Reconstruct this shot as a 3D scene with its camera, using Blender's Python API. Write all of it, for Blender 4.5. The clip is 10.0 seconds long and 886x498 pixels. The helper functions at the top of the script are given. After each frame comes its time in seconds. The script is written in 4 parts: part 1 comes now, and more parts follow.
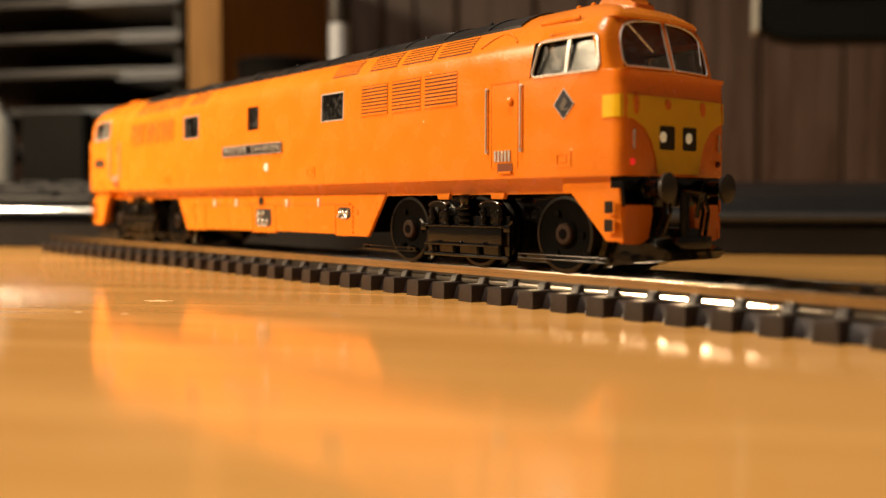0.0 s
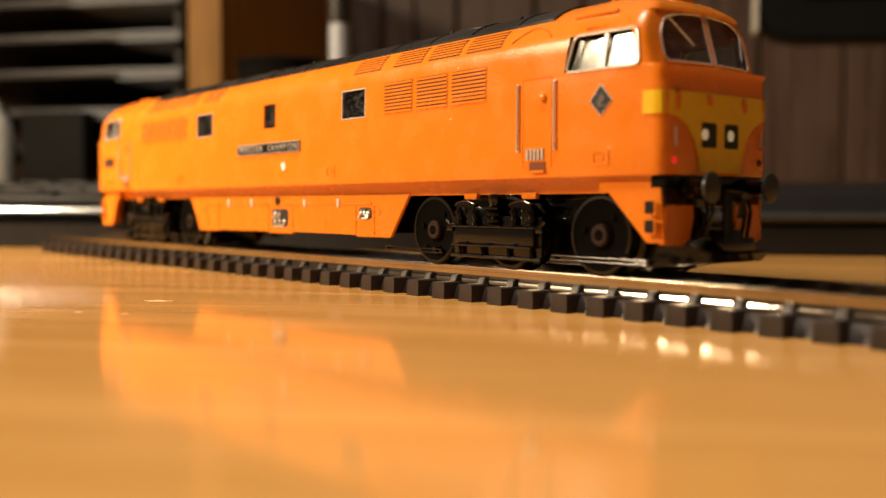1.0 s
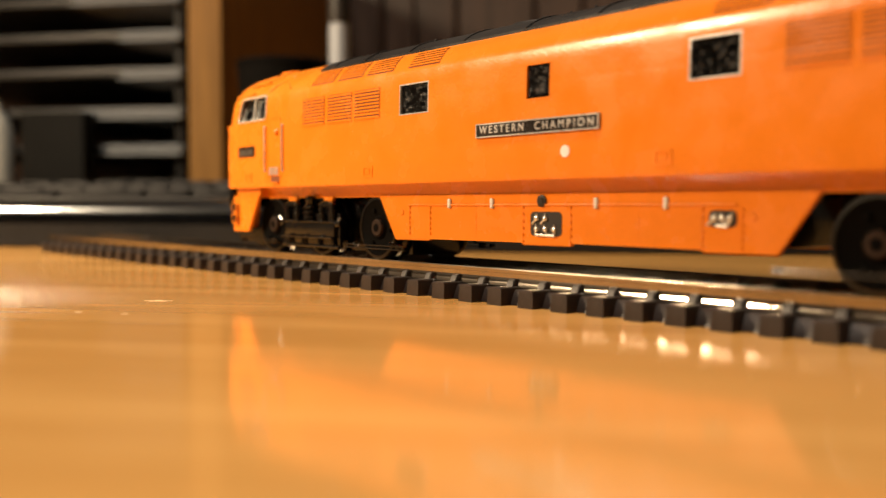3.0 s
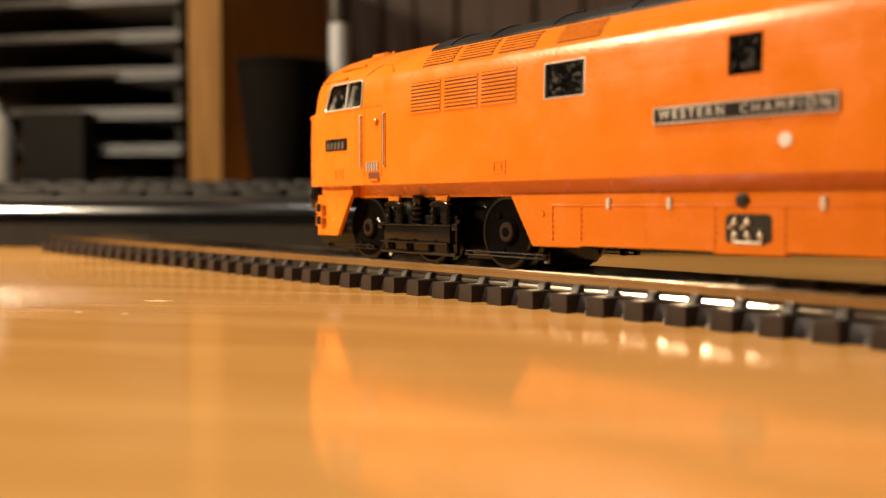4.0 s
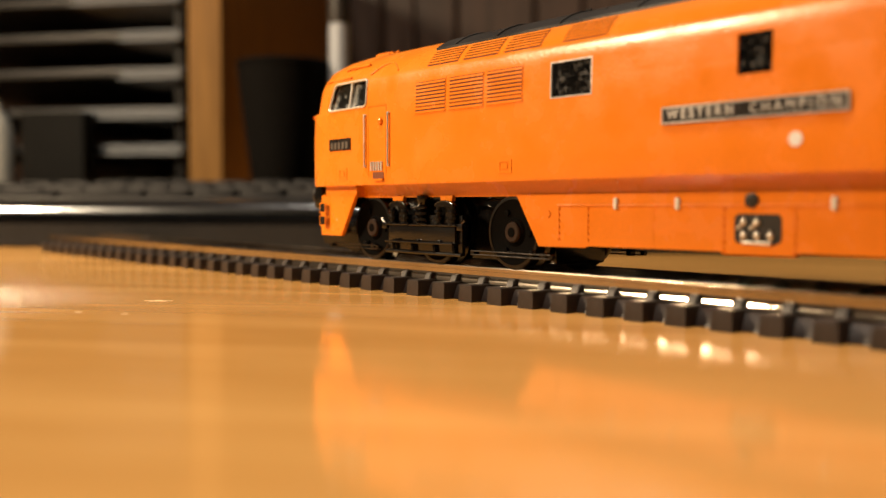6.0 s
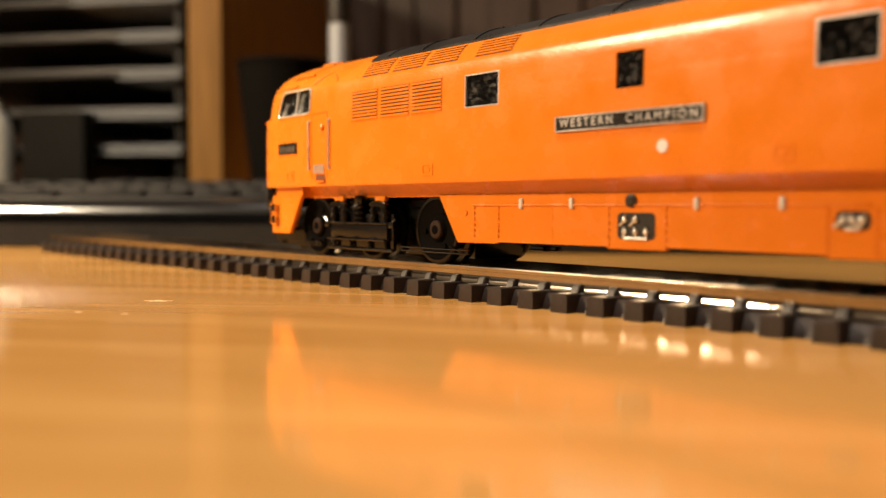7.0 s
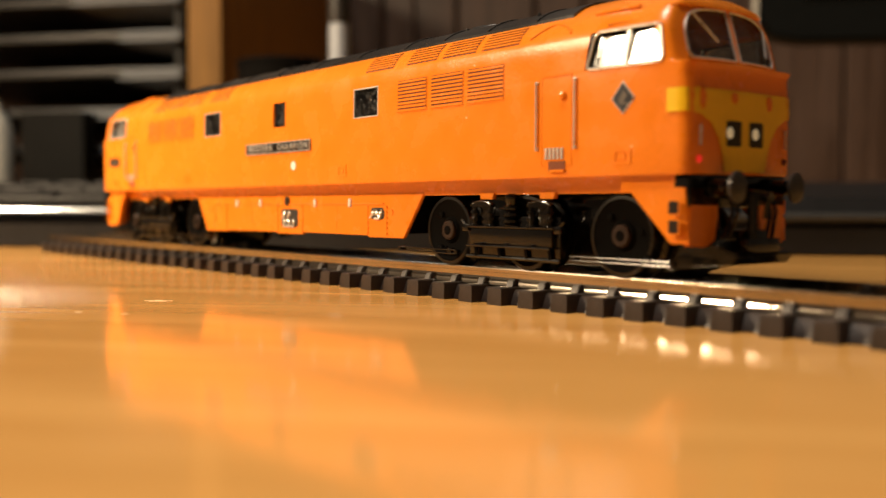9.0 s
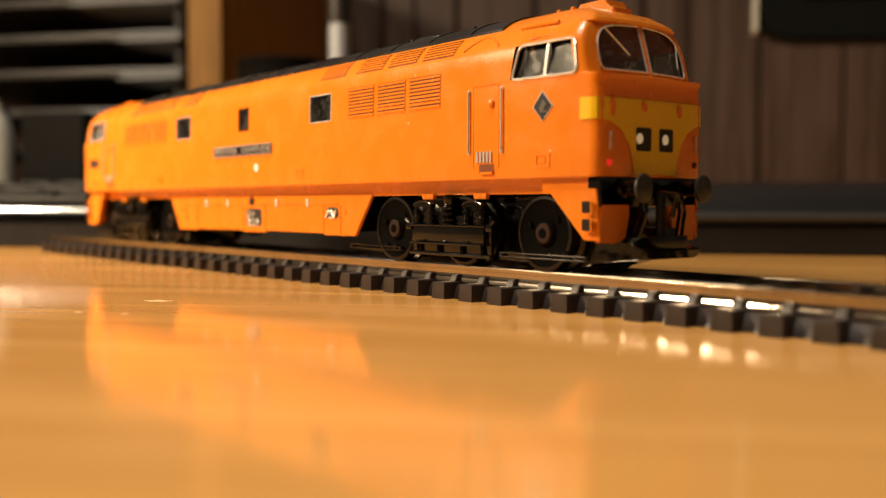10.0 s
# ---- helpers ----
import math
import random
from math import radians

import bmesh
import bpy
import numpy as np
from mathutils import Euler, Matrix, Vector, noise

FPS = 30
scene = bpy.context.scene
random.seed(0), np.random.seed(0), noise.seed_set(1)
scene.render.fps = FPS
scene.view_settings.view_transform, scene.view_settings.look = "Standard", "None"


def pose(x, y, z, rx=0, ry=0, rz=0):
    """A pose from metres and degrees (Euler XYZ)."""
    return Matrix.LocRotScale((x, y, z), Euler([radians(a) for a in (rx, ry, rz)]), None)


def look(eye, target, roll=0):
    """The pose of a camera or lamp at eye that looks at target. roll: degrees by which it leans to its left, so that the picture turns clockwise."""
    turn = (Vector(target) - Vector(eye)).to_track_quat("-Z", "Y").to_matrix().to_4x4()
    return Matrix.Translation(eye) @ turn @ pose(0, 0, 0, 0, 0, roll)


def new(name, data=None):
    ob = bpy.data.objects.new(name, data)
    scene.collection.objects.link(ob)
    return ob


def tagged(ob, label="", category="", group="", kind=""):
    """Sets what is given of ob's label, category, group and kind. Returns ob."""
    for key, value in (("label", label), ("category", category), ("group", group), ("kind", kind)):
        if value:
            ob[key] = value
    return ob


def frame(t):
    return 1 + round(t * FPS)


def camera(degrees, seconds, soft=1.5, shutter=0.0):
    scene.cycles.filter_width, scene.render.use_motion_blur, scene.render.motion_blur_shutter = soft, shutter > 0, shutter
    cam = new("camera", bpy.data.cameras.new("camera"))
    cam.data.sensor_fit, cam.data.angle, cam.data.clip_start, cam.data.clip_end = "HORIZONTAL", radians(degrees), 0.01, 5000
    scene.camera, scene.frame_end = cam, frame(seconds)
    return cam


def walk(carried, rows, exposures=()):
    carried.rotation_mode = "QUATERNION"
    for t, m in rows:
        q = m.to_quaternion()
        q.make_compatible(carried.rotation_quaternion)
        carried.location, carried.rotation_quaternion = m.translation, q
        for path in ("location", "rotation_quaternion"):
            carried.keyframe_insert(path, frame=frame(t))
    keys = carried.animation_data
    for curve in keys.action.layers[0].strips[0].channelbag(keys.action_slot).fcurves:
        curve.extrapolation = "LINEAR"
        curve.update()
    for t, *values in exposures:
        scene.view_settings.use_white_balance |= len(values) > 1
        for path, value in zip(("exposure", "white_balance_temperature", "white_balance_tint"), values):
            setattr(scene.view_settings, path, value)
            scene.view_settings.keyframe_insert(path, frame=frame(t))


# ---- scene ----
# ---- camera and path ----
MM = 0.001
cam = camera(47.535, 10.0, 1.3, 0.25)
EYE = pose(0, -0.13015, 0.01728, 90 - 2.641, 0, 50.731) @ pose(0, 0, 0, 0, 0, 0.039)
walk(cam, [(0.0, EYE), (10.0, EYE)])
cam.data.dof.use_dof = True
cam.data.dof.focus_distance = 0.182
cam.data.dof.aperture_fstop = 14.5

# ---- world and lamps ----
world = bpy.data.worlds.new("room_air")
world.use_nodes = True
world.node_tree.nodes["Background"].inputs[0].default_value = (1.0, 0.86, 0.72, 1)
world.node_tree.nodes["Background"].inputs[1].default_value = 0.11
scene.world = world


def lamp(name, eye, target, watts, size, colour, spread=180):
    data = bpy.data.lights.new(name, "AREA")
    data.shape, data.size, data.energy, data.color = "DISK", size, watts, colour
    ob = new(name, data)
    data.spread = radians(spread)
    ob.matrix_world = look(eye, target)
    return ob


lamp("desk_lamp_light", (-0.464, -0.432, 0.305), (-0.362, 0.0, 0.02), 1.78, 0.088, (1.0, 0.75, 0.475), 84)
lamp("ceiling_light", (-0.27, -0.44, 1.60), (-0.2, 0.0, 0.0), 22.8, 0.35, (1.0, 0.86, 0.70))
scene.view_settings.exposure = 0.0


# ---- materials ----
def material(name, colour, rough=0.5, metal=0.0, var=0.15, scale=300.0, bump=0.0, coat=0.0, stain=0.0, emit=None, strength=0.0, spec=0.5):
    """A paint, plastic or metal with fine grain and larger stains."""
    m = bpy.data.materials.new(name)
    m.use_nodes = True
    nt = m.node_tree
    b = nt.nodes["Principled BSDF"]
    b.inputs["Metallic"].default_value = metal
    b.inputs["Coat Weight"].default_value = coat
    b.inputs["Coat Roughness"].default_value = 0.15
    b.inputs["Specular IOR Level"].default_value = spec
    co = nt.nodes.new("ShaderNodeTexCoord")
    fine, wide = nt.nodes.new("ShaderNodeTexNoise"), nt.nodes.new("ShaderNodeTexNoise")
    fine.inputs["Scale"].default_value, wide.inputs["Scale"].default_value = scale * 4, scale * 0.35
    fine.inputs["Detail"].default_value = wide.inputs["Detail"].default_value = 4
    for n in (fine, wide):
        nt.links.new(co.outputs["Object"], n.inputs["Vector"])
    add = nt.nodes.new("ShaderNodeMath")
    add.operation = "ADD"
    nt.links.new(fine.outputs["Fac"], add.inputs[0])
    nt.links.new(wide.outputs["Fac"], add.inputs[1])
    ramp = nt.nodes.new("ShaderNodeMapRange")
    ramp.inputs["From Min"].default_value, ramp.inputs["From Max"].default_value = 0.6, 1.4
    ramp.inputs["To Min"].default_value, ramp.inputs["To Max"].default_value = 1 - var, 1 + var
    nt.links.new(add.outputs[0], ramp.inputs["Value"])
    mul = nt.nodes.new("ShaderNodeMix")
    mul.data_type, mul.blend_type = "RGBA", "MULTIPLY"
    mul.inputs["Factor"].default_value = 1.0
    mul.inputs["A"].default_value = (*colour, 1)
    nt.links.new(ramp.outputs["Result"], mul.inputs["B"])
    nt.links.new(mul.outputs["Result"], b.inputs["Base Color"])
    rr = nt.nodes.new("ShaderNodeMapRange")
    rr.inputs["From Min"].default_value, rr.inputs["From Max"].default_value = 0.3, 0.7
    rr.inputs["To Min"].default_value, rr.inputs["To Max"].default_value = max(rough - 0.08 - stain, 0.02), min(rough + 0.08 + stain, 1)
    nt.links.new(wide.outputs["Fac"], rr.inputs["Value"])
    nt.links.new(rr.outputs["Result"], b.inputs["Roughness"])
    if bump:
        bp = nt.nodes.new("ShaderNodeBump")
        bp.inputs["Strength"].default_value, bp.inputs["Distance"].default_value = bump, 0.0002
        nt.links.new(fine.outputs["Fac"], bp.inputs["Height"])
        nt.links.new(bp.outputs["Normal"], b.inputs["Normal"])
    if emit:
        b.inputs["Emission Color"].default_value = (*emit, 1)
        b.inputs["Emission Strength"].default_value = strength
    return m


def wood(name, dark, light, rough, scale, stretch, coat=0.0, rings=6.0, ridge=0.1, per_piece=0.0, turn=0.0):
    """Wood: long fibres and slow bands along the local x axis, after the given turn."""
    m = bpy.data.materials.new(name)
    m.use_nodes = True
    nt = m.node_tree
    b = nt.nodes["Principled BSDF"]
    b.inputs["Coat Weight"].default_value, b.inputs["Coat Roughness"].default_value = coat, 0.10
    b.inputs["Specular IOR Level"].default_value = 0.38
    co, mp = nt.nodes.new("ShaderNodeTexCoord"), nt.nodes.new("ShaderNodeMapping")
    mp.inputs["Scale"].default_value = stretch
    mp.inputs["Rotation"].default_value = (0, 0, radians(turn))
    nt.links.new(co.outputs["Object"], mp.inputs["Vector"])
    fib, band = nt.nodes.new("ShaderNodeTexNoise"), nt.nodes.new("ShaderNodeTexNoise")
    fib.inputs["Scale"].default_value, fib.inputs["Detail"].default_value = scale * 6, 6
    band.inputs["Scale"].default_value, band.inputs["Detail"].default_value, band.inputs["Distortion"].default_value = scale, 3, 0.6
    for n in (fib, band):
        nt.links.new(mp.outputs["Vector"], n.inputs["Vector"])
    add = nt.nodes.new("ShaderNodeMath")
    add.operation = "MULTIPLY_ADD"
    add.inputs[1].default_value = 0.45
    nt.links.new(fib.outputs["Fac"], add.inputs[0])
    nt.links.new(band.outputs["Fac"], add.inputs[2])
    val = add.outputs[0]
    if per_piece:
        info, pm = nt.nodes.new("ShaderNodeObjectInfo"), nt.nodes.new("ShaderNodeMath")
        pm.operation = "MULTIPLY_ADD"
        pm.inputs[1].default_value = per_piece
        nt.links.new(info.outputs["Random"], pm.inputs[0])
        nt.links.new(val, pm.inputs[2])
        val = pm.outputs[0]
    ramp = nt.nodes.new("ShaderNodeValToRGB")
    ramp.color_ramp.elements[0].position, ramp.color_ramp.elements[0].color = 0.45, (*dark, 1)
    ramp.color_ramp.elements[1].position, ramp.color_ramp.elements[1].color = 1.0 + per_piece * 0.6, (*light, 1)
    if ramp.color_ramp.elements[1].position > 1:
        ramp.color_ramp.elements[1].position = 1.0
    nt.links.new(val, ramp.inputs["Fac"])
    nt.links.new(ramp.outputs["Color"], b.inputs["Base Color"])
    rr = nt.nodes.new("ShaderNodeMapRange")
    rr.inputs["From Min"].default_value, rr.inputs["From Max"].default_value = 0.3, 0.7
    rr.inputs["To Min"].default_value, rr.inputs["To Max"].default_value = rough * 0.75, rough * 1.3
    nt.links.new(band.outputs["Fac"], rr.inputs["Value"])
    nt.links.new(rr.outputs["Result"], b.inputs["Roughness"])
    if ridge:
        bp = nt.nodes.new("ShaderNodeBump")
        bp.inputs["Strength"].default_value, bp.inputs["Distance"].default_value = ridge, 0.0002
        nt.links.new(fib.outputs["Fac"], bp.inputs["Height"])
        nt.links.new(bp.outputs["Normal"], b.inputs["Normal"])
    return m


def glass_material(name, tint, mottle=0.0, mottle_scale=2200):
    """Thin clear pane: see-through with a Fresnel gloss and pale mottling, for soiling and painted reflections."""
    m = bpy.data.materials.new(name)
    m.use_nodes = True
    nt = m.node_tree
    nt.nodes.remove(nt.nodes["Principled BSDF"])
    out = nt.nodes["Material Output"]
    clear, gloss, fres, mix = (nt.nodes.new("ShaderNode" + k) for k in ("BsdfTransparent", "BsdfGlossy", "Fresnel", "MixShader"))
    clear.inputs["Color"].default_value = (*tint, 1)
    gloss.inputs["Roughness"].default_value = 0.055
    fres.inputs["IOR"].default_value = 1.5
    nt.links.new(fres.outputs[0], mix.inputs[0])
    nt.links.new(clear.outputs[0], mix.inputs[1])
    nt.links.new(gloss.outputs[0], mix.inputs[2])
    last = mix
    if mottle:
        co, no, rg, dif, mx = (nt.nodes.new("ShaderNode" + k) for k in ("TexCoord", "TexNoise", "MapRange", "BsdfDiffuse", "MixShader"))
        no.inputs["Scale"].default_value, no.inputs["Detail"].default_value = mottle_scale, 6
        nt.links.new(co.outputs["Object"], no.inputs["Vector"])
        rg.inputs["From Min"].default_value, rg.inputs["From Max"].default_value = 0.52, 0.75
        rg.inputs["To Max"].default_value = mottle
        nt.links.new(no.outputs["Fac"], rg.inputs["Value"])
        dif.inputs["Color"].default_value = (0.58, 0.58, 0.57, 1)
        nt.links.new(rg.outputs["Result"], mx.inputs[0])
        nt.links.new(mix.outputs[0], mx.inputs[1])
        nt.links.new(dif.outputs[0], mx.inputs[2])
        last = mx
    nt.links.new(last.outputs[0], out.inputs["Surface"])
    return m


ORANGE = material("orange_paint", (0.775, 0.214, 0.011), 0.25, var=0.07, scale=480, bump=0.16)
def chipped(m, colour, scale, size):
    """Adds sparse pale chips to a paint."""
    nt = m.node_tree
    b = nt.nodes["Principled BSDF"]
    old = b.inputs["Base Color"].links[0].from_socket
    co, vo, sep, near, pick, both, mix = (nt.nodes.new("ShaderNode" + k) for k in ("TexCoord", "TexVoronoi", "SeparateColor", "Math", "Math", "Math", "Mix"))
    vo.inputs["Scale"].default_value = scale
    nt.links.new(co.outputs["Object"], vo.inputs["Vector"])
    near.operation, near.inputs[1].default_value = "LESS_THAN", size
    nt.links.new(vo.outputs["Distance"], near.inputs[0])
    nt.links.new(vo.outputs["Color"], sep.inputs[0])
    pick.operation, pick.inputs[1].default_value = "GREATER_THAN", 0.6
    nt.links.new(sep.outputs[0], pick.inputs[0])
    both.operation = "MULTIPLY"
    nt.links.new(near.outputs[0], both.inputs[0])
    nt.links.new(pick.outputs[0], both.inputs[1])
    mix.data_type = "RGBA"
    nt.links.new(both.outputs[0], mix.inputs["Factor"])
    nt.links.new(old, mix.inputs["A"])
    mix.inputs["B"].default_value = (*colour, 1)
    nt.links.new(mix.outputs["Result"], b.inputs["Base Color"])


chipped(ORANGE, (0.85, 0.55, 0.30), 170.0, 0.035)
YELLOW = material("yellow_paint", (0.84, 0.54, 0.012), 0.4, var=0.06, scale=150, bump=0.05)
BLACK = material("black_plastic", (0.018, 0.016, 0.015), 0.4, var=0.3, scale=200, bump=0.1)
ROOF = material("dark_roof_paint", (0.018, 0.017, 0.017), 0.3, var=0.3, scale=200, bump=0.15)
CHASSIS = material("black_chassis_plastic", (0.004, 0.0036, 0.0034), 0.16, var=0.25, scale=200, bump=0.15)
SLEEPER = material("brown_sleeper_plastic", (0.024, 0.0150, 0.0112), 0.42, var=0.25, scale=250, bump=0.25)
NICKEL = material("nickel_rail", (0.62, 0.55, 0.46), 0.12, metal=1.0, var=0.15, scale=60, stain=0.02)
WHEEL = material("dull_black_wheel", (0.003, 0.0027, 0.0025), 0.6, var=0.25, scale=200, bump=0.1, spec=0.02)
STEEL = material("wheel_steel", (0.045, 0.043, 0.04), 0.25, metal=1.0, var=0.15, scale=100)
HUB = material("brown_hub_plastic", (0.030, 0.018, 0.013), 0.5, var=0.2, scale=300, spec=0.1)
SILVER = material("silver_paint", (0.74, 0.73, 0.71), 0.28, metal=0.55, var=0.12, scale=300)
WHITE = material("white_paint", (0.76, 0.77, 0.78), 0.4, var=0.06, scale=300)
PLATE = material("dark_plate_and_hole_shade", (0.010, 0.007, 0.006), 0.3, var=0.3, scale=300)
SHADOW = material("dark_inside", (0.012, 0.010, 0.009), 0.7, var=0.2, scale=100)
BLUE = material("dark_blue_emblem", (0.012, 0.013, 0.022), 0.35, var=0.4, scale=500)
LAMP_LENS = material("headlamp_lens", (0.85, 0.82, 0.72), 0.3, var=0.05, emit=(1.0, 0.85, 0.5), strength=0.18)
RED_LENS = material("red_tail_lens", (0.5, 0.02, 0.015), 0.3, var=0.05, emit=(1.0, 0.03, 0.02), strength=0.5)
# cab panes: the mottling is part glazing haze, part painted reflection
GLASS = glass_material("clear_glazing", (0.70, 0.72, 0.70), 0.40, 420)
# windscreens: greyish reflections painted in as diffuse mottling
SCREEN = glass_material("windscreen_pale_reflections", (0.66, 0.67, 0.65), 0.3)
GRIMY = glass_material("grimy_glazing", (0.36, 0.35, 0.34), 0.13, 1500)
TABLE = wood("beech_laminate", (0.66, 0.335, 0.088), (0.84, 0.465, 0.145), 0.11, 9.0, (1.0, 9.0, 9.0), ridge=0.03, turn=-28)
PANEL = wood("dark_brown_panelling", (0.0165, 0.0097, 0.0068), (0.066, 0.0385, 0.026), 0.5, 14.0, (12.0, 12.0, 0.7), per_piece=0.22)
BOARD = wood("light_oak_board", (0.13, 0.066, 0.019), (0.25, 0.136, 0.044), 0.6, 10.0, (9.0, 9.0, 0.8))
BOARD.node_tree.nodes["Principled BSDF"].inputs["Specular IOR Level"].default_value = 0.1
KEY_BLACK = material("black_keyboard_plastic", (0.009, 0.009, 0.010), 0.5, var=0.25, scale=60, bump=0.1, spec=0.15)
KEY_GREY = material("grey_key_plastic", (0.012, 0.012, 0.013), 0.55, var=0.2, scale=60, spec=0.12)
CHROME = material("dark_chrome_trim", (0.22, 0.235, 0.26), 0.17, metal=1.0, var=0.08, scale=20)
POT = material("matt_black_pot", (0.0035, 0.003, 0.0026), 0.8, var=0.2, scale=60, spec=0.05)
FILES = material("dark_grey_card", (0.006, 0.006, 0.0055), 0.7, var=0.2, scale=40, spec=0.1)
TRAY = material("black_tray_metal", (0.024, 0.022, 0.02), 0.4, var=0.3, scale=40)
TRAY_LIP = material("grey_tray_lip", (0.028, 0.029, 0.030), 0.45, metal=0.2, var=0.2, scale=40, spec=0.3)
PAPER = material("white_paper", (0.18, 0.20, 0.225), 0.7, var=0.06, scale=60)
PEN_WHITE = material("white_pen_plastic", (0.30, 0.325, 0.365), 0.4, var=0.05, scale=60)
MONITOR = material("black_monitor_plastic", (0.0035, 0.0042, 0.004), 0.6, var=0.2, scale=60, spec=0.08)
DIM_RED = material("unlit_red_lens", (0.10, 0.012, 0.008), 0.3, var=0.05)
GREYBOX = material("pale_grey_plastic", (0.42, 0.42, 0.38), 0.45, var=0.1, scale=40)
PLASTER = material("plaster_wall", (0.30, 0.26, 0.21), 0.8, var=0.08, scale=6, bump=0.1)
CARPET = material("dark_carpet", (0.10, 0.08, 0.065), 0.95, var=0.25, scale=60, bump=0.3)


SCUFF = material("pale_scuff", (0.88, 0.66, 0.36), 0.45, var=0.1, scale=300)


# ---- mesh helpers, in millimetres ----
RISE = 0.0  # how much taller the moulded body grows for each millimetre ahead
MIDDLE = -2.35  # the track's centre line across the desk
BODY_MIDDLE = -1.92  # the body sits a little off it
WARP = Matrix()  # how a group of parts is narrowed and set over the track's centre line


def part(name, bm, mat, parent=None, label="", sharp=35):
    """Links a bmesh in millimetres as one mesh object, under a thing or part. Returns the object."""
    bmesh.ops.recalc_face_normals(bm, faces=bm.faces)
    me = bpy.data.meshes.new(name)
    bm.to_mesh(me)
    bm.free()
    if RISE:
        for v in me.vertices:
            v.co.z *= 1 + RISE * v.co.x
    me.transform(Matrix.Scale(MM, 4) @ WARP)
    for p in me.polygons:
        p.use_smooth = True
    me.set_sharp_from_angle(angle=radians(sharp))
    me.materials.append(mat)
    ob = new(name, me)
    ob.parent = parent
    if label:
        tagged(ob, label)
    return ob


def pair(name, bm, mat, parents, label="", sharp=35):
    """The two halves of a mesh that lie on either side of the middle, each as a part of its own."""
    if not isinstance(parents, tuple):
        parents = (parents, parents)
    far = bm.copy()
    for b, s in ((bm, 1), (far, -1)):
        bmesh.ops.delete(b, geom=[f for f in b.faces if f.calc_center_median().y * s > 0], context="FACES")
        bmesh.ops.delete(b, geom=[v for v in b.verts if not v.link_faces], context="VERTS")
    return part(name, bm, mat, parents[0], label, sharp), part(name, far, mat, parents[1], label, sharp)


def thing(name, label, category, m=Matrix(), group="", kind=""):
    ob = new(name)
    ob.empty_display_size = 0.01
    ob.matrix_world = m
    return tagged(ob, label, category, group, kind)


def box(bm, x0, x1, y0, y1, z0, z1, bevel=0.0, seg=2):
    vs = bmesh.ops.create_cube(bm, size=1)["verts"]
    for v in vs:
        v.co = Vector((x0 + (v.co.x + 0.5) * (x1 - x0), y0 + (v.co.y + 0.5) * (y1 - y0), z0 + (v.co.z + 0.5) * (z1 - z0)))
    if bevel:
        es = list({e for v in vs for e in v.link_edges})
        bmesh.ops.bevel(bm, geom=es, offset=bevel, segments=seg, affect="EDGES", profile=0.6)
    return bm


def lathe(bm, profile, axis, centre, seg=24):
    """Turns (along, radius) points round an axis, 'x', 'y' or 'z', through a centre."""
    rings = []
    for a, r in profile:
        ring = []
        for i in range(seg):
            t = 2 * math.pi * i / seg
            c, s = r * math.cos(t), r * math.sin(t)
            p = {"x": (a, c, s), "y": (c, a, s), "z": (c, s, a)}[axis]
            ring.append(bm.verts.new(Vector(p) + Vector(centre)))
        rings.append(ring)
    for q, r in zip(rings, rings[1:]):
        for i in range(seg):
            bm.faces.new((q[i], q[(i + 1) % seg], r[(i + 1) % seg], r[i]))
    bm.faces.new(rings[0])
    bm.faces.new(rings[-1])
    return bm


def rod(bm, a, b, r, seg=8):
    """A round bar between two points."""
    a, b = Vector(a), Vector(b)
    q = (b - a).to_track_quat("Z", "Y").to_matrix()
    rings = [[bm.verts.new(p + q @ Vector((r * math.cos(2 * math.pi * i / seg), r * math.sin(2 * math.pi * i / seg), 0))) for i in range(seg)] for p in (a, b)]
    for i in range(seg):
        bm.faces.new((rings[0][i], rings[0][(i + 1) % seg], rings[1][(i + 1) % seg], rings[1][i]))
    bm.faces.new(rings[0])
    bm.faces.new(rings[1])
    return bm


def prism(bm, pts, axis, a0, a1, bevel=0.0):
    """Extrudes a polygon of (p, q) points along an axis: y takes (x, z), x takes (y, z), z takes (x, y)."""
    def at(p, q, a):
        return {"y": (p, a, q), "x": (a, p, q), "z": (p, q, a)}[axis]
    lo, hi = [bm.verts.new(at(p, q, a0)) for p, q in pts], [bm.verts.new(at(p, q, a1)) for p, q in pts]
    n = len(pts)
    fs = [bm.faces.new(lo), bm.faces.new(hi)] + [bm.faces.new((lo[i], lo[(i + 1) % n], hi[(i + 1) % n], hi[i])) for i in range(n)]
    if bevel:
        bmesh.ops.bevel(bm, geom=list({e for f in fs for e in f.edges}), offset=bevel, segments=2, affect="EDGES")
    return bm


# ---- the room and the desk ----
# The desk's back edge and the things along it run at 39 degrees to the track.
DESK = pose(-0.37063, 0.0128, 0, 0, 0, 38.95)


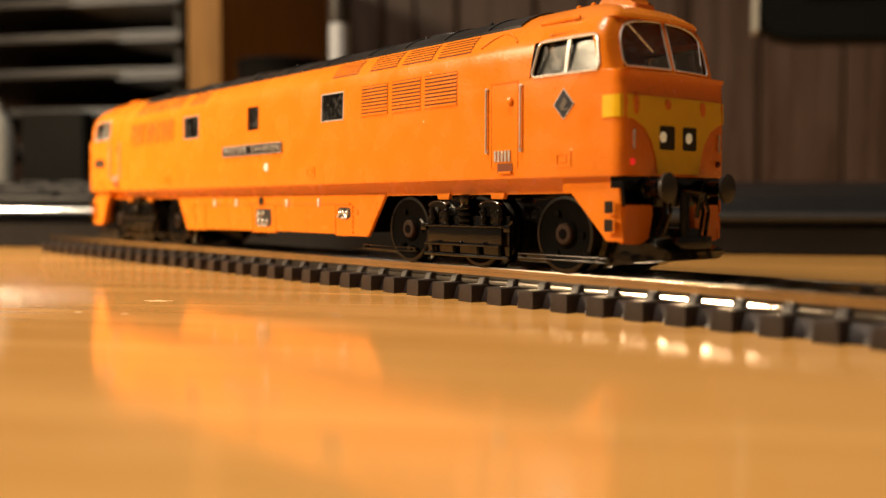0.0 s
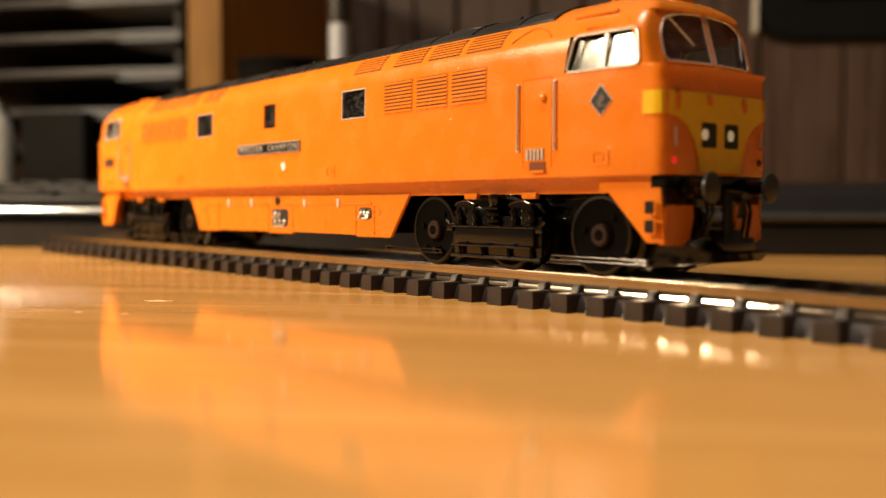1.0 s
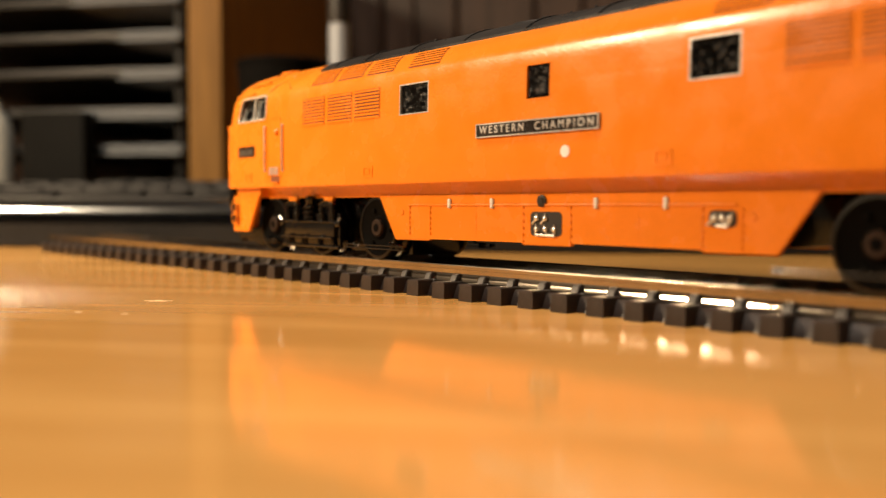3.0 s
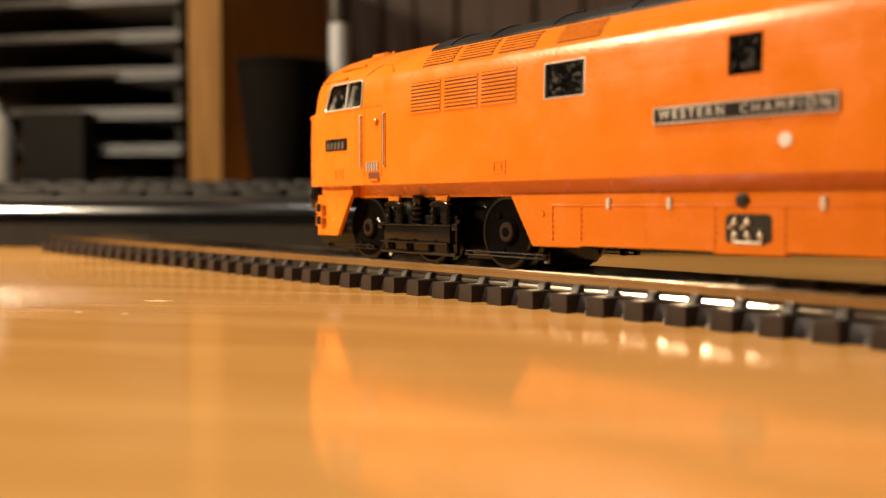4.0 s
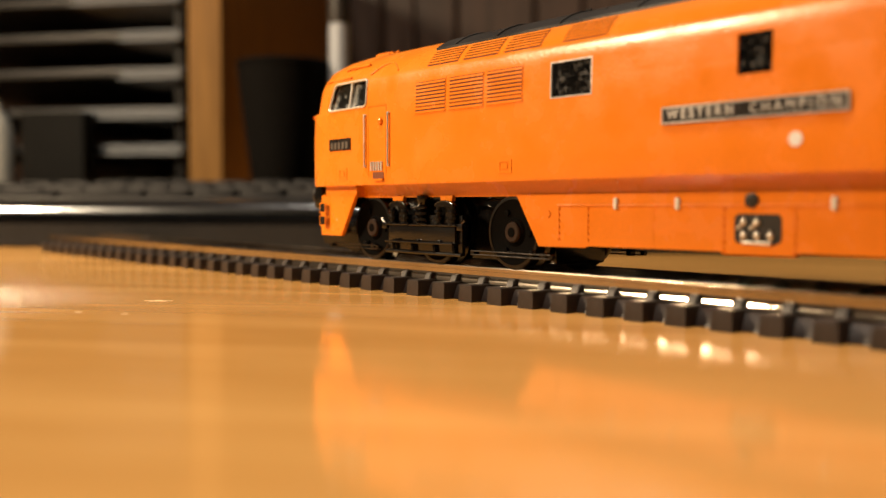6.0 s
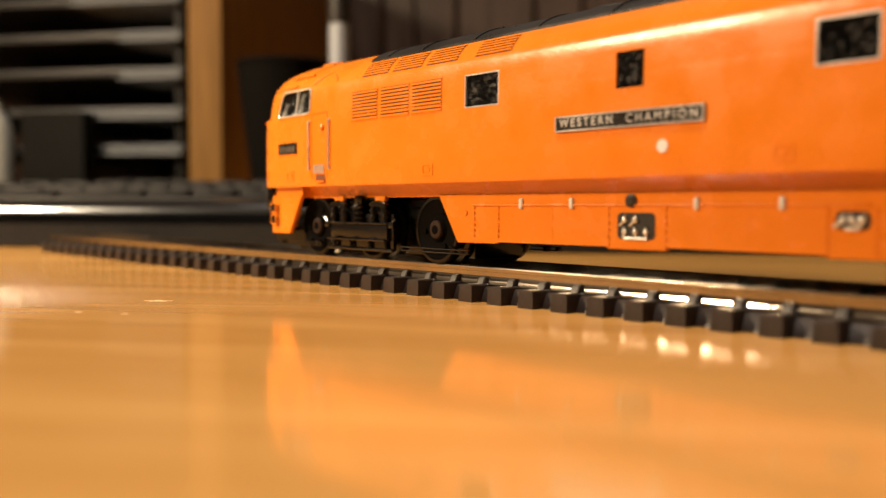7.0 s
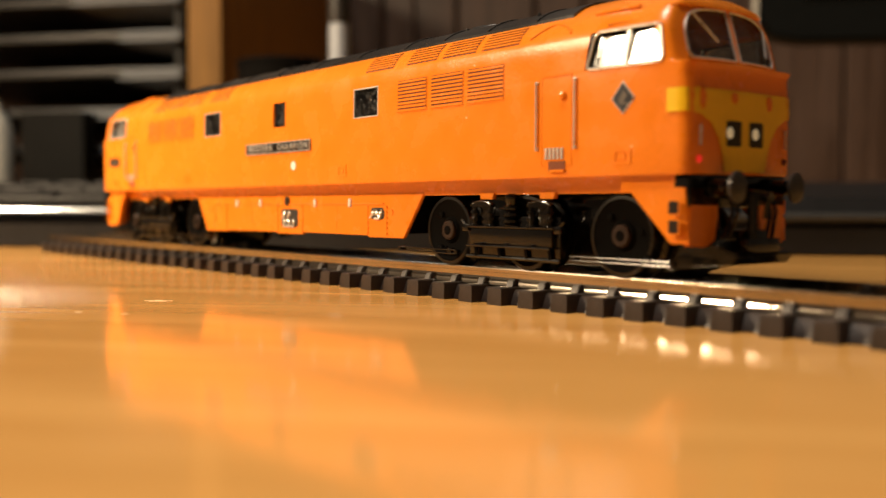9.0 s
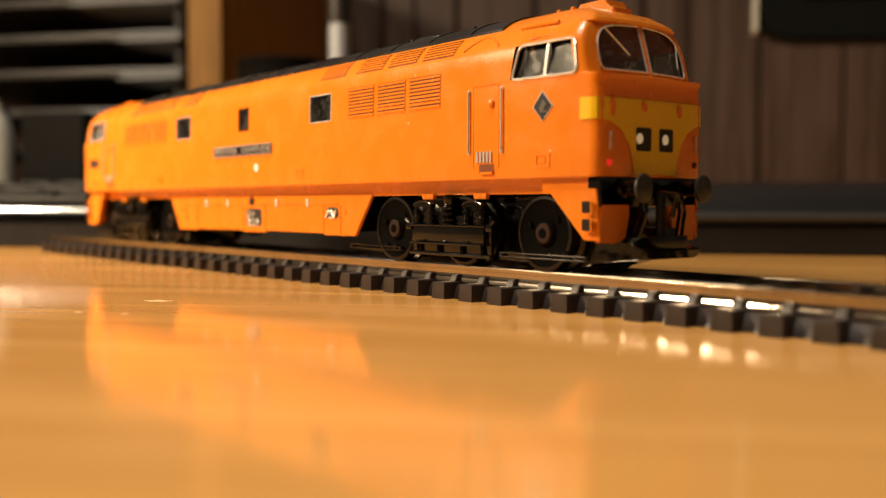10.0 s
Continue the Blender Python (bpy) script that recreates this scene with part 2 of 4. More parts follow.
def room():
    for name, lab, dims, mat in (
            ("floor", "dark carpeted room floor", (-1700, 1900, -2400, 800, -790, -740), CARPET),
            ("ceiling", "plain plaster ceiling", (-1700, 1900, -2400, 800, 1650, 1700), PLASTER),
            ("wall_south", "plain plaster wall", (-1700, 1900, -2450, -2400, -740, 1650), PLASTER),
            ("wall_west", "plain plaster wall", (-1750, -1700, -2400, 800, -740, 1650), PLASTER),
            ("wall_east", "plain plaster wall", (1900, 1950, -2400, 800, -740, 1650), PLASTER),
            ("wall_behind", "plain plaster wall behind the panelling", (-1700, 1900, 470, 520, -740, 1650), PLASTER)):
        ob = part(name, box(bmesh.new(), *dims), mat)
        ob.matrix_world = DESK
        tagged(ob, lab, "wall" if "wall" in name else name, kind="structure")
    # dark vertical panelling behind the desk, plank by plank
    wall = thing("wall_north", "dark brown wood panelling of upright planks", "wall", DESK, kind="structure")
    rng = random.Random(5)
    u = -620.0
    while u < 900:
        w = rng.uniform(26, 62)
        proud = rng.uniform(-2.0, 2.0)
        part("plank", box(bmesh.new(), u, u + w - 2.2, 432 + proud, 470, -300, 900, 1.2, 1), PANEL, wall)
        u += w


# small pale scuffs: place along and across the desk, half length, half width
SCUFFS = [(113.6, -182.2, 2.9, 1.6), (109.9, -201.5, 0.8, 0.7), (118.4, -202.2, 0.8, 0.6)]


def desk():
    d = thing("desk", "warm beech laminate desk top with a glossy worn surface", "desk", DESK)
    part("desktop", box(bmesh.new(), -900, 1100, -900, 426, -25, 0, 1.5), TABLE, d)
    for x, y, a, b in SCUFFS:
        bm = bmesh.new()
        bmesh.ops.create_circle(bm, cap_ends=True, radius=1.0, segments=14)
        for i, v in enumerate(bm.verts):
            k = 0.8 + 0.35 * math.sin(i * 2.3)
            v.co = Vector((x + v.co.x * a * k, y + v.co.y * b * k, 0.03))
        part("scuff", bm, SCUFF, d, "pale scuff mark")
    for x in (-860, 1040):
        for y in (-860, 380):
            part("leg", box(bmesh.new(), x, x + 40, y, y + 40, -740, -25, 2), BLACK, d)


def keyboard():
    k = thing("keyboard", "black keyboard with a glossy strip along its front", "keyboard", DESK)
    bm = bmesh.new()
    prism(bm, [(0, 0.0), (0, 9.5), (6, 11), (9, 19), (70, 24), (150, 27), (158, 22), (158, 0)], "x", -190, 350, 0.8)
    part("body", bm, KEY_BLACK, k)
    bm = bmesh.new()
    prism(bm, [(4.0 - 7.2 * math.cos(radians(a)), 12.6 + 6.0 * math.sin(radians(a))) for a in range(6, 56, 7)] + [(4.0, 18.4), (4.0, 12.2)], "x", -190, 130)
    part("trim_strip", bm, CHROME, k, "dark chrome trim strip")
    bm = bmesh.new()
    prism(bm, [(-1.8, 11.2), (-2.6, 12.0), (-2.6, 13.2), (-1.5, 14.0), (4.0, 14.2), (4.0, 10.6)], "x", 130, 350, 0.4)
    part("trim_strip", bm, TRAY_LIP, k, "dull grey trim strip")
    rng = random.Random(2)
    for r in range(4):
        y = 16 + r * 19
        x = -186.0
        while x < 150:
            w = 17.0 if r else rng.choice((17, 17, 36, 50))
            z = 18.0 + r * 1.6
            bm = bmesh.new()
            box(bm, x, x + w, y, y + 16.5, z, z + 4.2, 1.4)
            part("key", bm, KEY_GREY if r == 0 else KEY_BLACK, k)
            x += w + 2.2


def letter_trays():
    t = thing("letter_tray_stack", "stacked black letter trays with grey front lips", "letter tray", DESK)
    for z in (27, 48, 70, 93, 114, 135, 156):
        bm = bmesh.new()
        box(bm, -300, -68, 204, 415, z - 1, z, 0.3, 1)
        part("tray", bm, TRAY, t)
        bm = bmesh.new()
        box(bm, -300, -68, 200, 203.8, z - 1.5, z + 3.2, 1.0)
        part("front_lip", bm, TRAY_LIP, t, "grey metal front lip")
    for x in (-78, -292):
        bm = bmesh.new()
        box(bm, x, x + 5, 207, 214, 0, 170, 0.8)
        part("post", bm, KEY_BLACK, t)
        bm = bmesh.new()
        box(bm, x, x + 5, 395, 402, 0, 170, 0.8)
        part("post", bm, KEY_BLACK, t)
    for z, x0 in ((42, -122), (63, -136), (86, -110), (108, -110), (130, -140)):
        p = thing("paper_stack", "thin stack of white paper lying in a tray", "paper", DESK, "papers in the trays")
        for i in range(7):
            bm = bmesh.new()
            box(bm, x0 + 5 * ((i * 37) % 5) / 5, -69.5 - ((i * 23) % 4) * 0.5, 197.5 + ((i * 13) % 5) * 0.35, 400, z + 0.1 + i * 0.85 + 3.2, z + 3.2 + i * 0.85 + 0.75)
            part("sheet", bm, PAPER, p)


def background_things():
    b = thing("side_board", "light oak upright board of a desk shelf", "shelf board", DESK)
    part("panel", box(bmesh.new(), -61, -41, 190, 428, 0, 185, 0.8), BOARD, b)
    c = thing("pen_pot", "tapered black pen pot standing on the desk", "pen pot", DESK)
    bm = bmesh.new()
    lathe(bm, [(0, 11.5), (2, 12.8), (45, 19.0), (87, 24), (87, 21.8), (45, 17), (6, 11), (5, 1)], "z", (11.5, 150, 0), 32)
    part("pot", bm, POT, c)
    bm = bmesh.new()
    for i in range(32):
        a, b = 2 * math.pi * i / 32, 2 * math.pi * (i + 1) / 32
        rod(bm, (11.5 + 23.1 * math.cos(a), 150 + 23.1 * math.sin(a), 88), (11.5 + 23.1 * math.cos(b), 150 + 23.1 * math.sin(b), 88), 1.6, 8)
    part("rim", bm, POT, c, "rolled black rim")
    m = thing("marker_pen", "white marker pen with a black cap standing upright", "pen", DESK)
    bm = bmesh.new()
    lathe(bm, [(0, 4.4), (1, 5.2), (104, 5.3), (107.5, 5.3), (108, 4.6)], "z", (41.5, 150, 0), 24)
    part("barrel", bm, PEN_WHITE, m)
    bm = bmesh.new()
    lathe(bm, [(108, 5.5), (109, 5.8), (150, 5.4), (153, 4.2)], "z", (41.5, 150, 0), 24)
    part("cap", bm, BLACK, m, "black cap")
    f = thing("file_box", "dark grey card file box standing on the desk", "file box", DESK)
    part("case", box(bmesh.new(), -164, -124, 184, 197, 0, 70, 1.0), FILES, f)
    g = thing("plastic_bottle", "pale grey plastic bottle behind the keyboard", "bottle", DESK)
    bm = bmesh.new()
    lathe(bm, [(0, 10), (1.5, 11.5), (60, 11.5), (68, 8), (73, 5), (78, 5)], "z", (-190, 195, 0), 28)
    part("bottle", bm, GREYBOX, g)
    s = thing("monitor", "black computer monitor on a round-footed stand", "monitor", DESK)
    bm = bmesh.new()
    prism(bm, [(251, 440), (251, 112), (257, 103), (270, 100), (600, 96), (690, 100), (697, 110), (697, 440)], "y", 202, 222, 2.0)
    part("casing", bm, MONITOR, s)
    part("screen", box(bmesh.new(), 272, 676, 200.6, 201.8, 122, 425, 0.3, 1), SHADOW, s, "dark switched-off screen")
    part("edge_trim", box(bmesh.new(), 248.6, 250.8, 203, 219, 106, 436, 0.5), GREYBOX, s, "pale grey edge trim")
    part("neck", box(bmesh.new(), 450, 500, 222.2, 242, 3, 260, 3), MONITOR, s)
    bm = bmesh.new()
    lathe(bm, [(0, 95), (3, 97), (6, 90), (8, 40)], "z", (475, 270, 0), 40)
    part("foot", bm, MONITOR, s)


# ---- the track ----
RAIL_TOP, PITCH, FIRST = 5.58, 7.532, -66.65
RAIL_HEAD = 5.85


def track():
    t = thing("model_railway_track", "model railway track of brown plastic sleepers and nickel rails", "track", pose(0, MIDDLE * MM, 0))
    half = [(1.0, 2.85), (0.98, 3.0), (0.90, 3.32), (0.80, 3.58), (0.57, 3.9), (0.50, 4.3), (0.50, 5.05), (0.575, 5.12), (0.575, 5.66), (0.49, 5.85)]
    prof = half + [(-p, q) for p, q in reversed(half)]
    for y in (-8.77, 8.77):
        bm = bmesh.new()
        prism(bm, [(y + p, q) for p, q in prof], "x", -366, 150)
        part("rail", bm, NICKEL, t, "bright nickel rail", sharp=1)
        o = 1 if y > 0 else -1
        bm = bmesh.new()
        prism(bm, [(o * 12.0, 0.1), (o * 10.9, 2.3), (o * 10.4, 2.6), (o * 7.2, 2.6), (o * 6.2, 0.1)], "x", -365, 149)
        part("web", bm, SLEEPER, t, "brown plastic strip joining the sleepers")
    bm = bmesh.new()
    rings = []
    for y, w, h in ((-14.15, 1.80, 0.0), (-14.0, 1.62, 2.78), (-13.75, 1.5, 2.98), (-11.0, 1.5, 3.0), (11.0, 1.5, 3.0), (13.75, 1.5, 2.98), (14.0, 1.62, 2.78), (14.15, 1.80, 0.0)):
        if h == 0.0:
            rings.append([bm.verts.new((1.45 + d * w, y, z)) for d, z in ((-1, 0), (-0.98, 0.02), (-0.8, 0.03), (0.8, 0.03), (0.98, 0.02), (1, 0))])
            continue
        rings.append([bm.verts.new((1.45 + d, y, z)) for d, z in ((-1.80, 0), (-w, h - 0.2), (-w + 0.2, h), (w - 0.2, h), (w, h - 0.2), (1.80, 0))])
    for q, r in zip(rings, rings[1:]):
        for i in range(6):
            bm.faces.new((q[i], q[(i + 1) % 6], r[(i + 1) % 6], r[i]))
    bm.faces.new(rings[0])
    bm.faces.new(rings[-1])
    for y in (-8.77, 8.77):
        for o in (-1, 1):
            prism(bm, [(y + o * 2.0, 2.8), (y + o * 1.75, 3.5), (y + o * 1.35, 4.1), (y + o * 0.62, 4.35), (y + o * 0.62, 2.8)], "x", 0.65, 2.25, 0.12)
    first = part("sleeper", bm, SLEEPER, t)
    i0, i1 = -28, 39
    for i in range(i0, i1 + 1):
        ob = first if i == i0 else new("sleeper", first.data)
        ob.parent = t
        ob.location = ((FIRST - i * PITCH) * MM, 0, 0)


# ---- the locomotive, in its own space: x ahead, z up from the rail ----
HALF, NOSE, TAIL = 16.0, 109.0, -112.4
LEVELS = [  # z, half width, reach of the nose
    (15.4, 15.85, 108.8), (15.9, 16.0, 109.0), (20, 16.0, 109.0), (26, 16.0, 109.0), (29.6, 16.0, 108.7), (30.5, 15.97, 109.0), (30.9, 15.95, 109.1), (31.2, 15.95, 108.0),
    (31.6, 15.94, 107.8), (34.6, 15.84, 107.0), (36.0, 15.65, 106.6), (36.6, 15.45, 106.4), (37.3, 15.05, 106.2), (38.1, 14.45, 105.9), (38.6, 14.0, 105.75), (39.2, 13.4, 105.5), (39.4, 13.15, 105.9), (40.0, 12.4, 105.6),
    (40.9, 11.0, 104.2), (41.8, 9.3, 102.6), (42.6, 7.1, 99.9), (43.2, 4.5, 96.0), (43.5, 2.0, 92.0)]
SIDE_X = [0.0, 1.2, 28.0, 36.1, 60.0, 75.0, 90.5, 97.0, 105.2]
SIDE_BACK = [-4.2, -29.8, -38.3, -60.0, -75.0, -89.2, -97.0, -103.6]


def half_width(z):
    for (z0, w0, _), (z1, w1, _) in zip(LEVELS, LEVELS[1:]):
        if z0 <= z <= z1:
            return w0 + (w1 - w0) * (z - z0) / (z1 - z0)
    return LEVELS[0][1] if z < LEVELS[0][0] else LEVELS[-1][1]


def reach(z):
    for (z0, _, a0), (z1, _, a1) in zip(LEVELS, LEVELS[1:]):
        if z0 <= z <= z1:
            return a0 + (a1 - a0) * (z - z0) / (z1 - z0)
    return LEVELS[0][2]


FRONT_F = [0.0, 0.045, 0.5, 0.88, 1.0]


RC = 1.7


def bow(z):
    """How far the end bulges in plan: almost flat below, curved round the windscreens."""
    return 0.5 if z < 31.0 else 1.9


def taper(x):
    """The cab sides draw in a little towards the ends."""
    return 1.0 - 0.075 * (max(0.0, abs(x) - 84.0) / 24.0) ** 2


def front_x(z, y):
    """The nose's surface: a slight bow across."""
    return reach(z) - bow(z) * (y / 16.0) ** 2


def outline(z, w, far):
    """One level's closed outline: near side from tail to nose, nose, far side, tail."""
    rc = min(RC, 0.45 * w)
    lim = far - bow(z) - rc

    def fit_x(x):
        keep = 70.0
        if abs(x) <= keep:
            return x
        s = 1 if x > 0 else -1
        return s * (keep + (abs(x) - keep) * (lim + (0.6 if s < 0 else 0) - keep) / (105.2 - keep if s > 0 else 104.4 - keep))
    lean = 0.33 * max(0.0, min(z, 37.0) - 31.0)
    xs = [fit_x(x) for x in sorted(SIDE_BACK) + SIDE_X]
    xs = [x + (lean if abs(x - fit_x(90.5)) < 0.01 else 0) + (lean * 0.6 if x < -98 else 0) for x in xs]
    near = [(x, -w) for x in xs]
    yc = w - rc
    xr = far - bow(z) * (yc / 16.0) ** 2
    arc = [(xs[-1] + (xr - xs[-1]) * math.sin(a), -w + rc * (1 - math.cos(a))) for a in (0.45, 0.85, 1.2)]
    front = [(far - bow(z) * (f * yc / 16.0) ** 2, -f * yc) for f in reversed(FRONT_F)]
    nose = arc + front
    nose = nose + [(x, -y) for x, y in reversed(nose[:-1])]
    farside = [(x, w) for x in reversed(xs)]
    t0 = xs[0]
    shift = TAIL + NOSE
    xr2 = -(far) + shift
    arc2 = [(t0 + (xr2 + bow(z) * (yc / 16.0) ** 2 - t0) * math.sin(a), w - rc * (1 - math.cos(a))) for a in (0.45, 0.85, 1.2)]
    tail = [(xr2 + bow(z) * (f * yc / 16.0) ** 2, f * yc) for f in reversed(FRONT_F)]
    back = arc2 + tail
    back = back + [(x, -y) for x, y in reversed(back[:-1])]
    return [(x, y * taper(x)) for x, y in near + nose + farside + back]


def shell(loco):
    """The body with its window openings cut through."""
    bm = bmesh.new()
    zs = sorted({l[0] for l in LEVELS} | {28.4, 33.9})
    rows = [[bm.verts.new((x, y, z)) for x, y in outline(z, half_width(z), reach(z))] for z in zs]
    n, ns = len(rows[0]), len(SIDE_X) + len(SIDE_BACK)
    side = sorted(SIDE_BACK) + SIDE_X

    def opening(i, z0, z1):
        """Whether the quad after outline point i, between two levels, is a window."""
        nose_n = 3 + len(FRONT_F)
        nose_len = 2 * nose_n - 1
        mid = (z0 + z1) / 2
        if i < ns - 1:
            a, b = side[i], side[i + 1]
        elif ns + nose_len <= i < 2 * ns + nose_len - 1:
            j = 2 * ns + nose_len - 1 - i
            a, b = side[j - 1], side[j]
        else:
            for start in (ns, 2 * ns + nose_len):
                k = i - start
                if 0 <= k < nose_len - 1 and 31.6 <= mid <= 39.2:
                    kk = k if k < nose_n - 1 else nose_len - 2 - k
                    return 4 <= kk <= nose_n - 3
            return False
        if 31.2 < mid < 36.6 and (a >= 90 or b <= -89):
            return True
        return 28.4 <= mid <= 33.9 and (a, b) in ((28.0, 36.1), (-38.3, -29.8), (-4.2, 0.0), (0.0, 1.2))
    for (r0, r1, z0, z1) in zip(rows, rows[1:], zs, zs[1:]):
        for i in range(n):
            if not opening(i, z0, z1):
                bm.faces.new((r0[i], r0[(i + 1) % n], r1[(i + 1) % n], r1[i]))
    bm.faces.new(rows[-1])
    bmesh.ops.remove_doubles(bm, verts=bm.verts, dist=0.01)
    return part("body_shell", bm, ORANGE, loco, "bright orange painted body shell", sharp=28)


def side_y(z, out=0.0, x=0.0):
    """The near side's surface, rounded into the nose and the tail."""
    w, y = half_width(z), 0.0
    lim = reach(z) - bow(z) - RC
    ax = x if x > 0 else TAIL + NOSE - x
    if ax > lim:
        y = RC * (1 - math.sqrt(max(0.0, 1 - min(1.0, (ax - lim) / (RC + 0.2)) ** 2)))
    return -(w - y) * taper(x) - out


def side_patch(bm, pts, out, thick, both=False, lean=0.0, turn=0.0):
    """A plate that follows the body side: polygon of (x, z), standing out by 'out'."""
    for s in ((1, -1) if both else (1,)):
        lo = [bm.verts.new((x, s * side_y(z, out - thick - lean * (z - 31.2) + turn * (x - 98.0), x), z)) for x, z in pts]
        hi = [bm.verts.new((x, s * side_y(z, out - lean * (z - 31.2) + turn * (x - 98.0), x), z)) for x, z in pts]
        n = len(pts)
        bm.faces.new(lo), bm.faces.new(hi)
        for i in range(n):
            bm.faces.new((lo[i], lo[(i + 1) % n], hi[(i + 1) % n], hi[i]))
    return bm


def side_frame(bm, pts, width, out, depth, both=True):
    """A window frame round a four-cornered opening of (x, z) corners."""
    cx, cz = sum(p[0] for p in pts) / 4, sum(p[1] for p in pts) / 4
    for s in ((1, -1) if both else (1,)):
        rings = []
        for grow, o in ((width, -depth), (width, out), (-width * 0.6, out), (-width * 0.6, -depth)):
            rings.append([bm.verts.new((x + grow * (1 if x > cx else -1), s * side_y(z + grow * (1 if z > cz else -1), o, x), z + grow * (1 if z > cz else -1))) for x, z in pts])
        for q, r in zip(rings, rings[1:] + rings[:1]):
            for i in range(4):
                bm.faces.new((q[i], q[(i + 1) % 4], r[(i + 1) % 4], r[i]))
    return bm


def rect(x0, x1, z0, z1):
    return [(x0, z0), (x1, z0), (x1, z1), (x0, z1)]


CAB_F = [(90.5, 31.2), (104.5, 31.2), (103.7, 36.6), (92.2, 36.6)]
CAB_R = [(-103.4, 31.2), (-89.2, 31.2), (-89.0, 36.6), (-101.0, 36.6)]


def rounded_quad(pts, r, n=5):
    """A four-cornered outline with rounded corners, and the piece cut off at each corner."""
    ring, corners = [], []
    for i in range(4):
        p, a, b = (Vector(pts[k % 4]) for k in (i, i - 1, i + 1))
        u, v = (a - p).normalized() * r, (b - p).normalized() * r
        arc = [p + u * (1 - t) ** 2 + v * t ** 2 for t in [k / n for k in range(n + 1)]]
        ring += [tuple(q) for q in arc]
        out = p - (u + v) * 0.25
        corners.append([tuple(out)] + [tuple(q) for q in arc])
    return ring, corners


def side_windows(loco):
    for pts, mat, frame_mat, lab, fw in (
            (CAB_F, GLASS, SILVER, "silver-framed cab side window", 0.45), (CAB_R, GLASS, SILVER, "silver-framed cab side window", 0.45),
            (rect(28.0, 36.1, 28.4, 33.9), GRIMY, SILVER, "grimy engine-room window", 0.2), (rect(-38.3, -29.8, 28.4, 33.9), GRIMY, SILVER, "grimy engine-room window", 0.2),
            (rect(-4.2, 1.2, 28.4, 33.9), GRIMY, ORANGE, "dark engine-room window", 0.2)):
        if fw > 0.4:
            ring, corners = rounded_quad(pts, 1.0)
            bm = bmesh.new()
            for s in (1, -1):
                loop = [(x, s * side_y(z, 0.08, x), z) for x, z in ring]
                for a, b in zip(loop, loop[1:] + loop[:1]):
                    rod(bm, a, b, 0.24, 6)
            f = pair("window_frame", bm, frame_mat, loco, lab)
            bm = bmesh.new()
            for fan in corners:
                side_patch(bm, fan, -0.02, 0.3, True)
            pair("window_corner", bm, ORANGE, f, "orange rounded corner")
        else:
            f = pair("window_frame", side_frame(bmesh.new(), pts, fw * 0.75, 0.05, 0.9), frame_mat, loco, lab)
        for pane in pair("pane", side_patch(bmesh.new(), pts, -0.3, 0.12, True, 0.11 if fw > 0.4 else 0.0, 0.052 if pts is CAB_F else 0.0), mat, f):
            pane.visible_shadow = False
        if fw > 0.4:
            xm = 97.6 if pts is CAB_F else -95.6
            bm = bmesh.new()
            side_patch(bm, [(xm - 0.35, 31.3), (xm + 0.25, 31.3), (xm + 0.75, 36.5), (xm + 0.15, 36.5)], -0.2, 0.5, True)
            pair("glazing_bar", bm, SILVER, f)


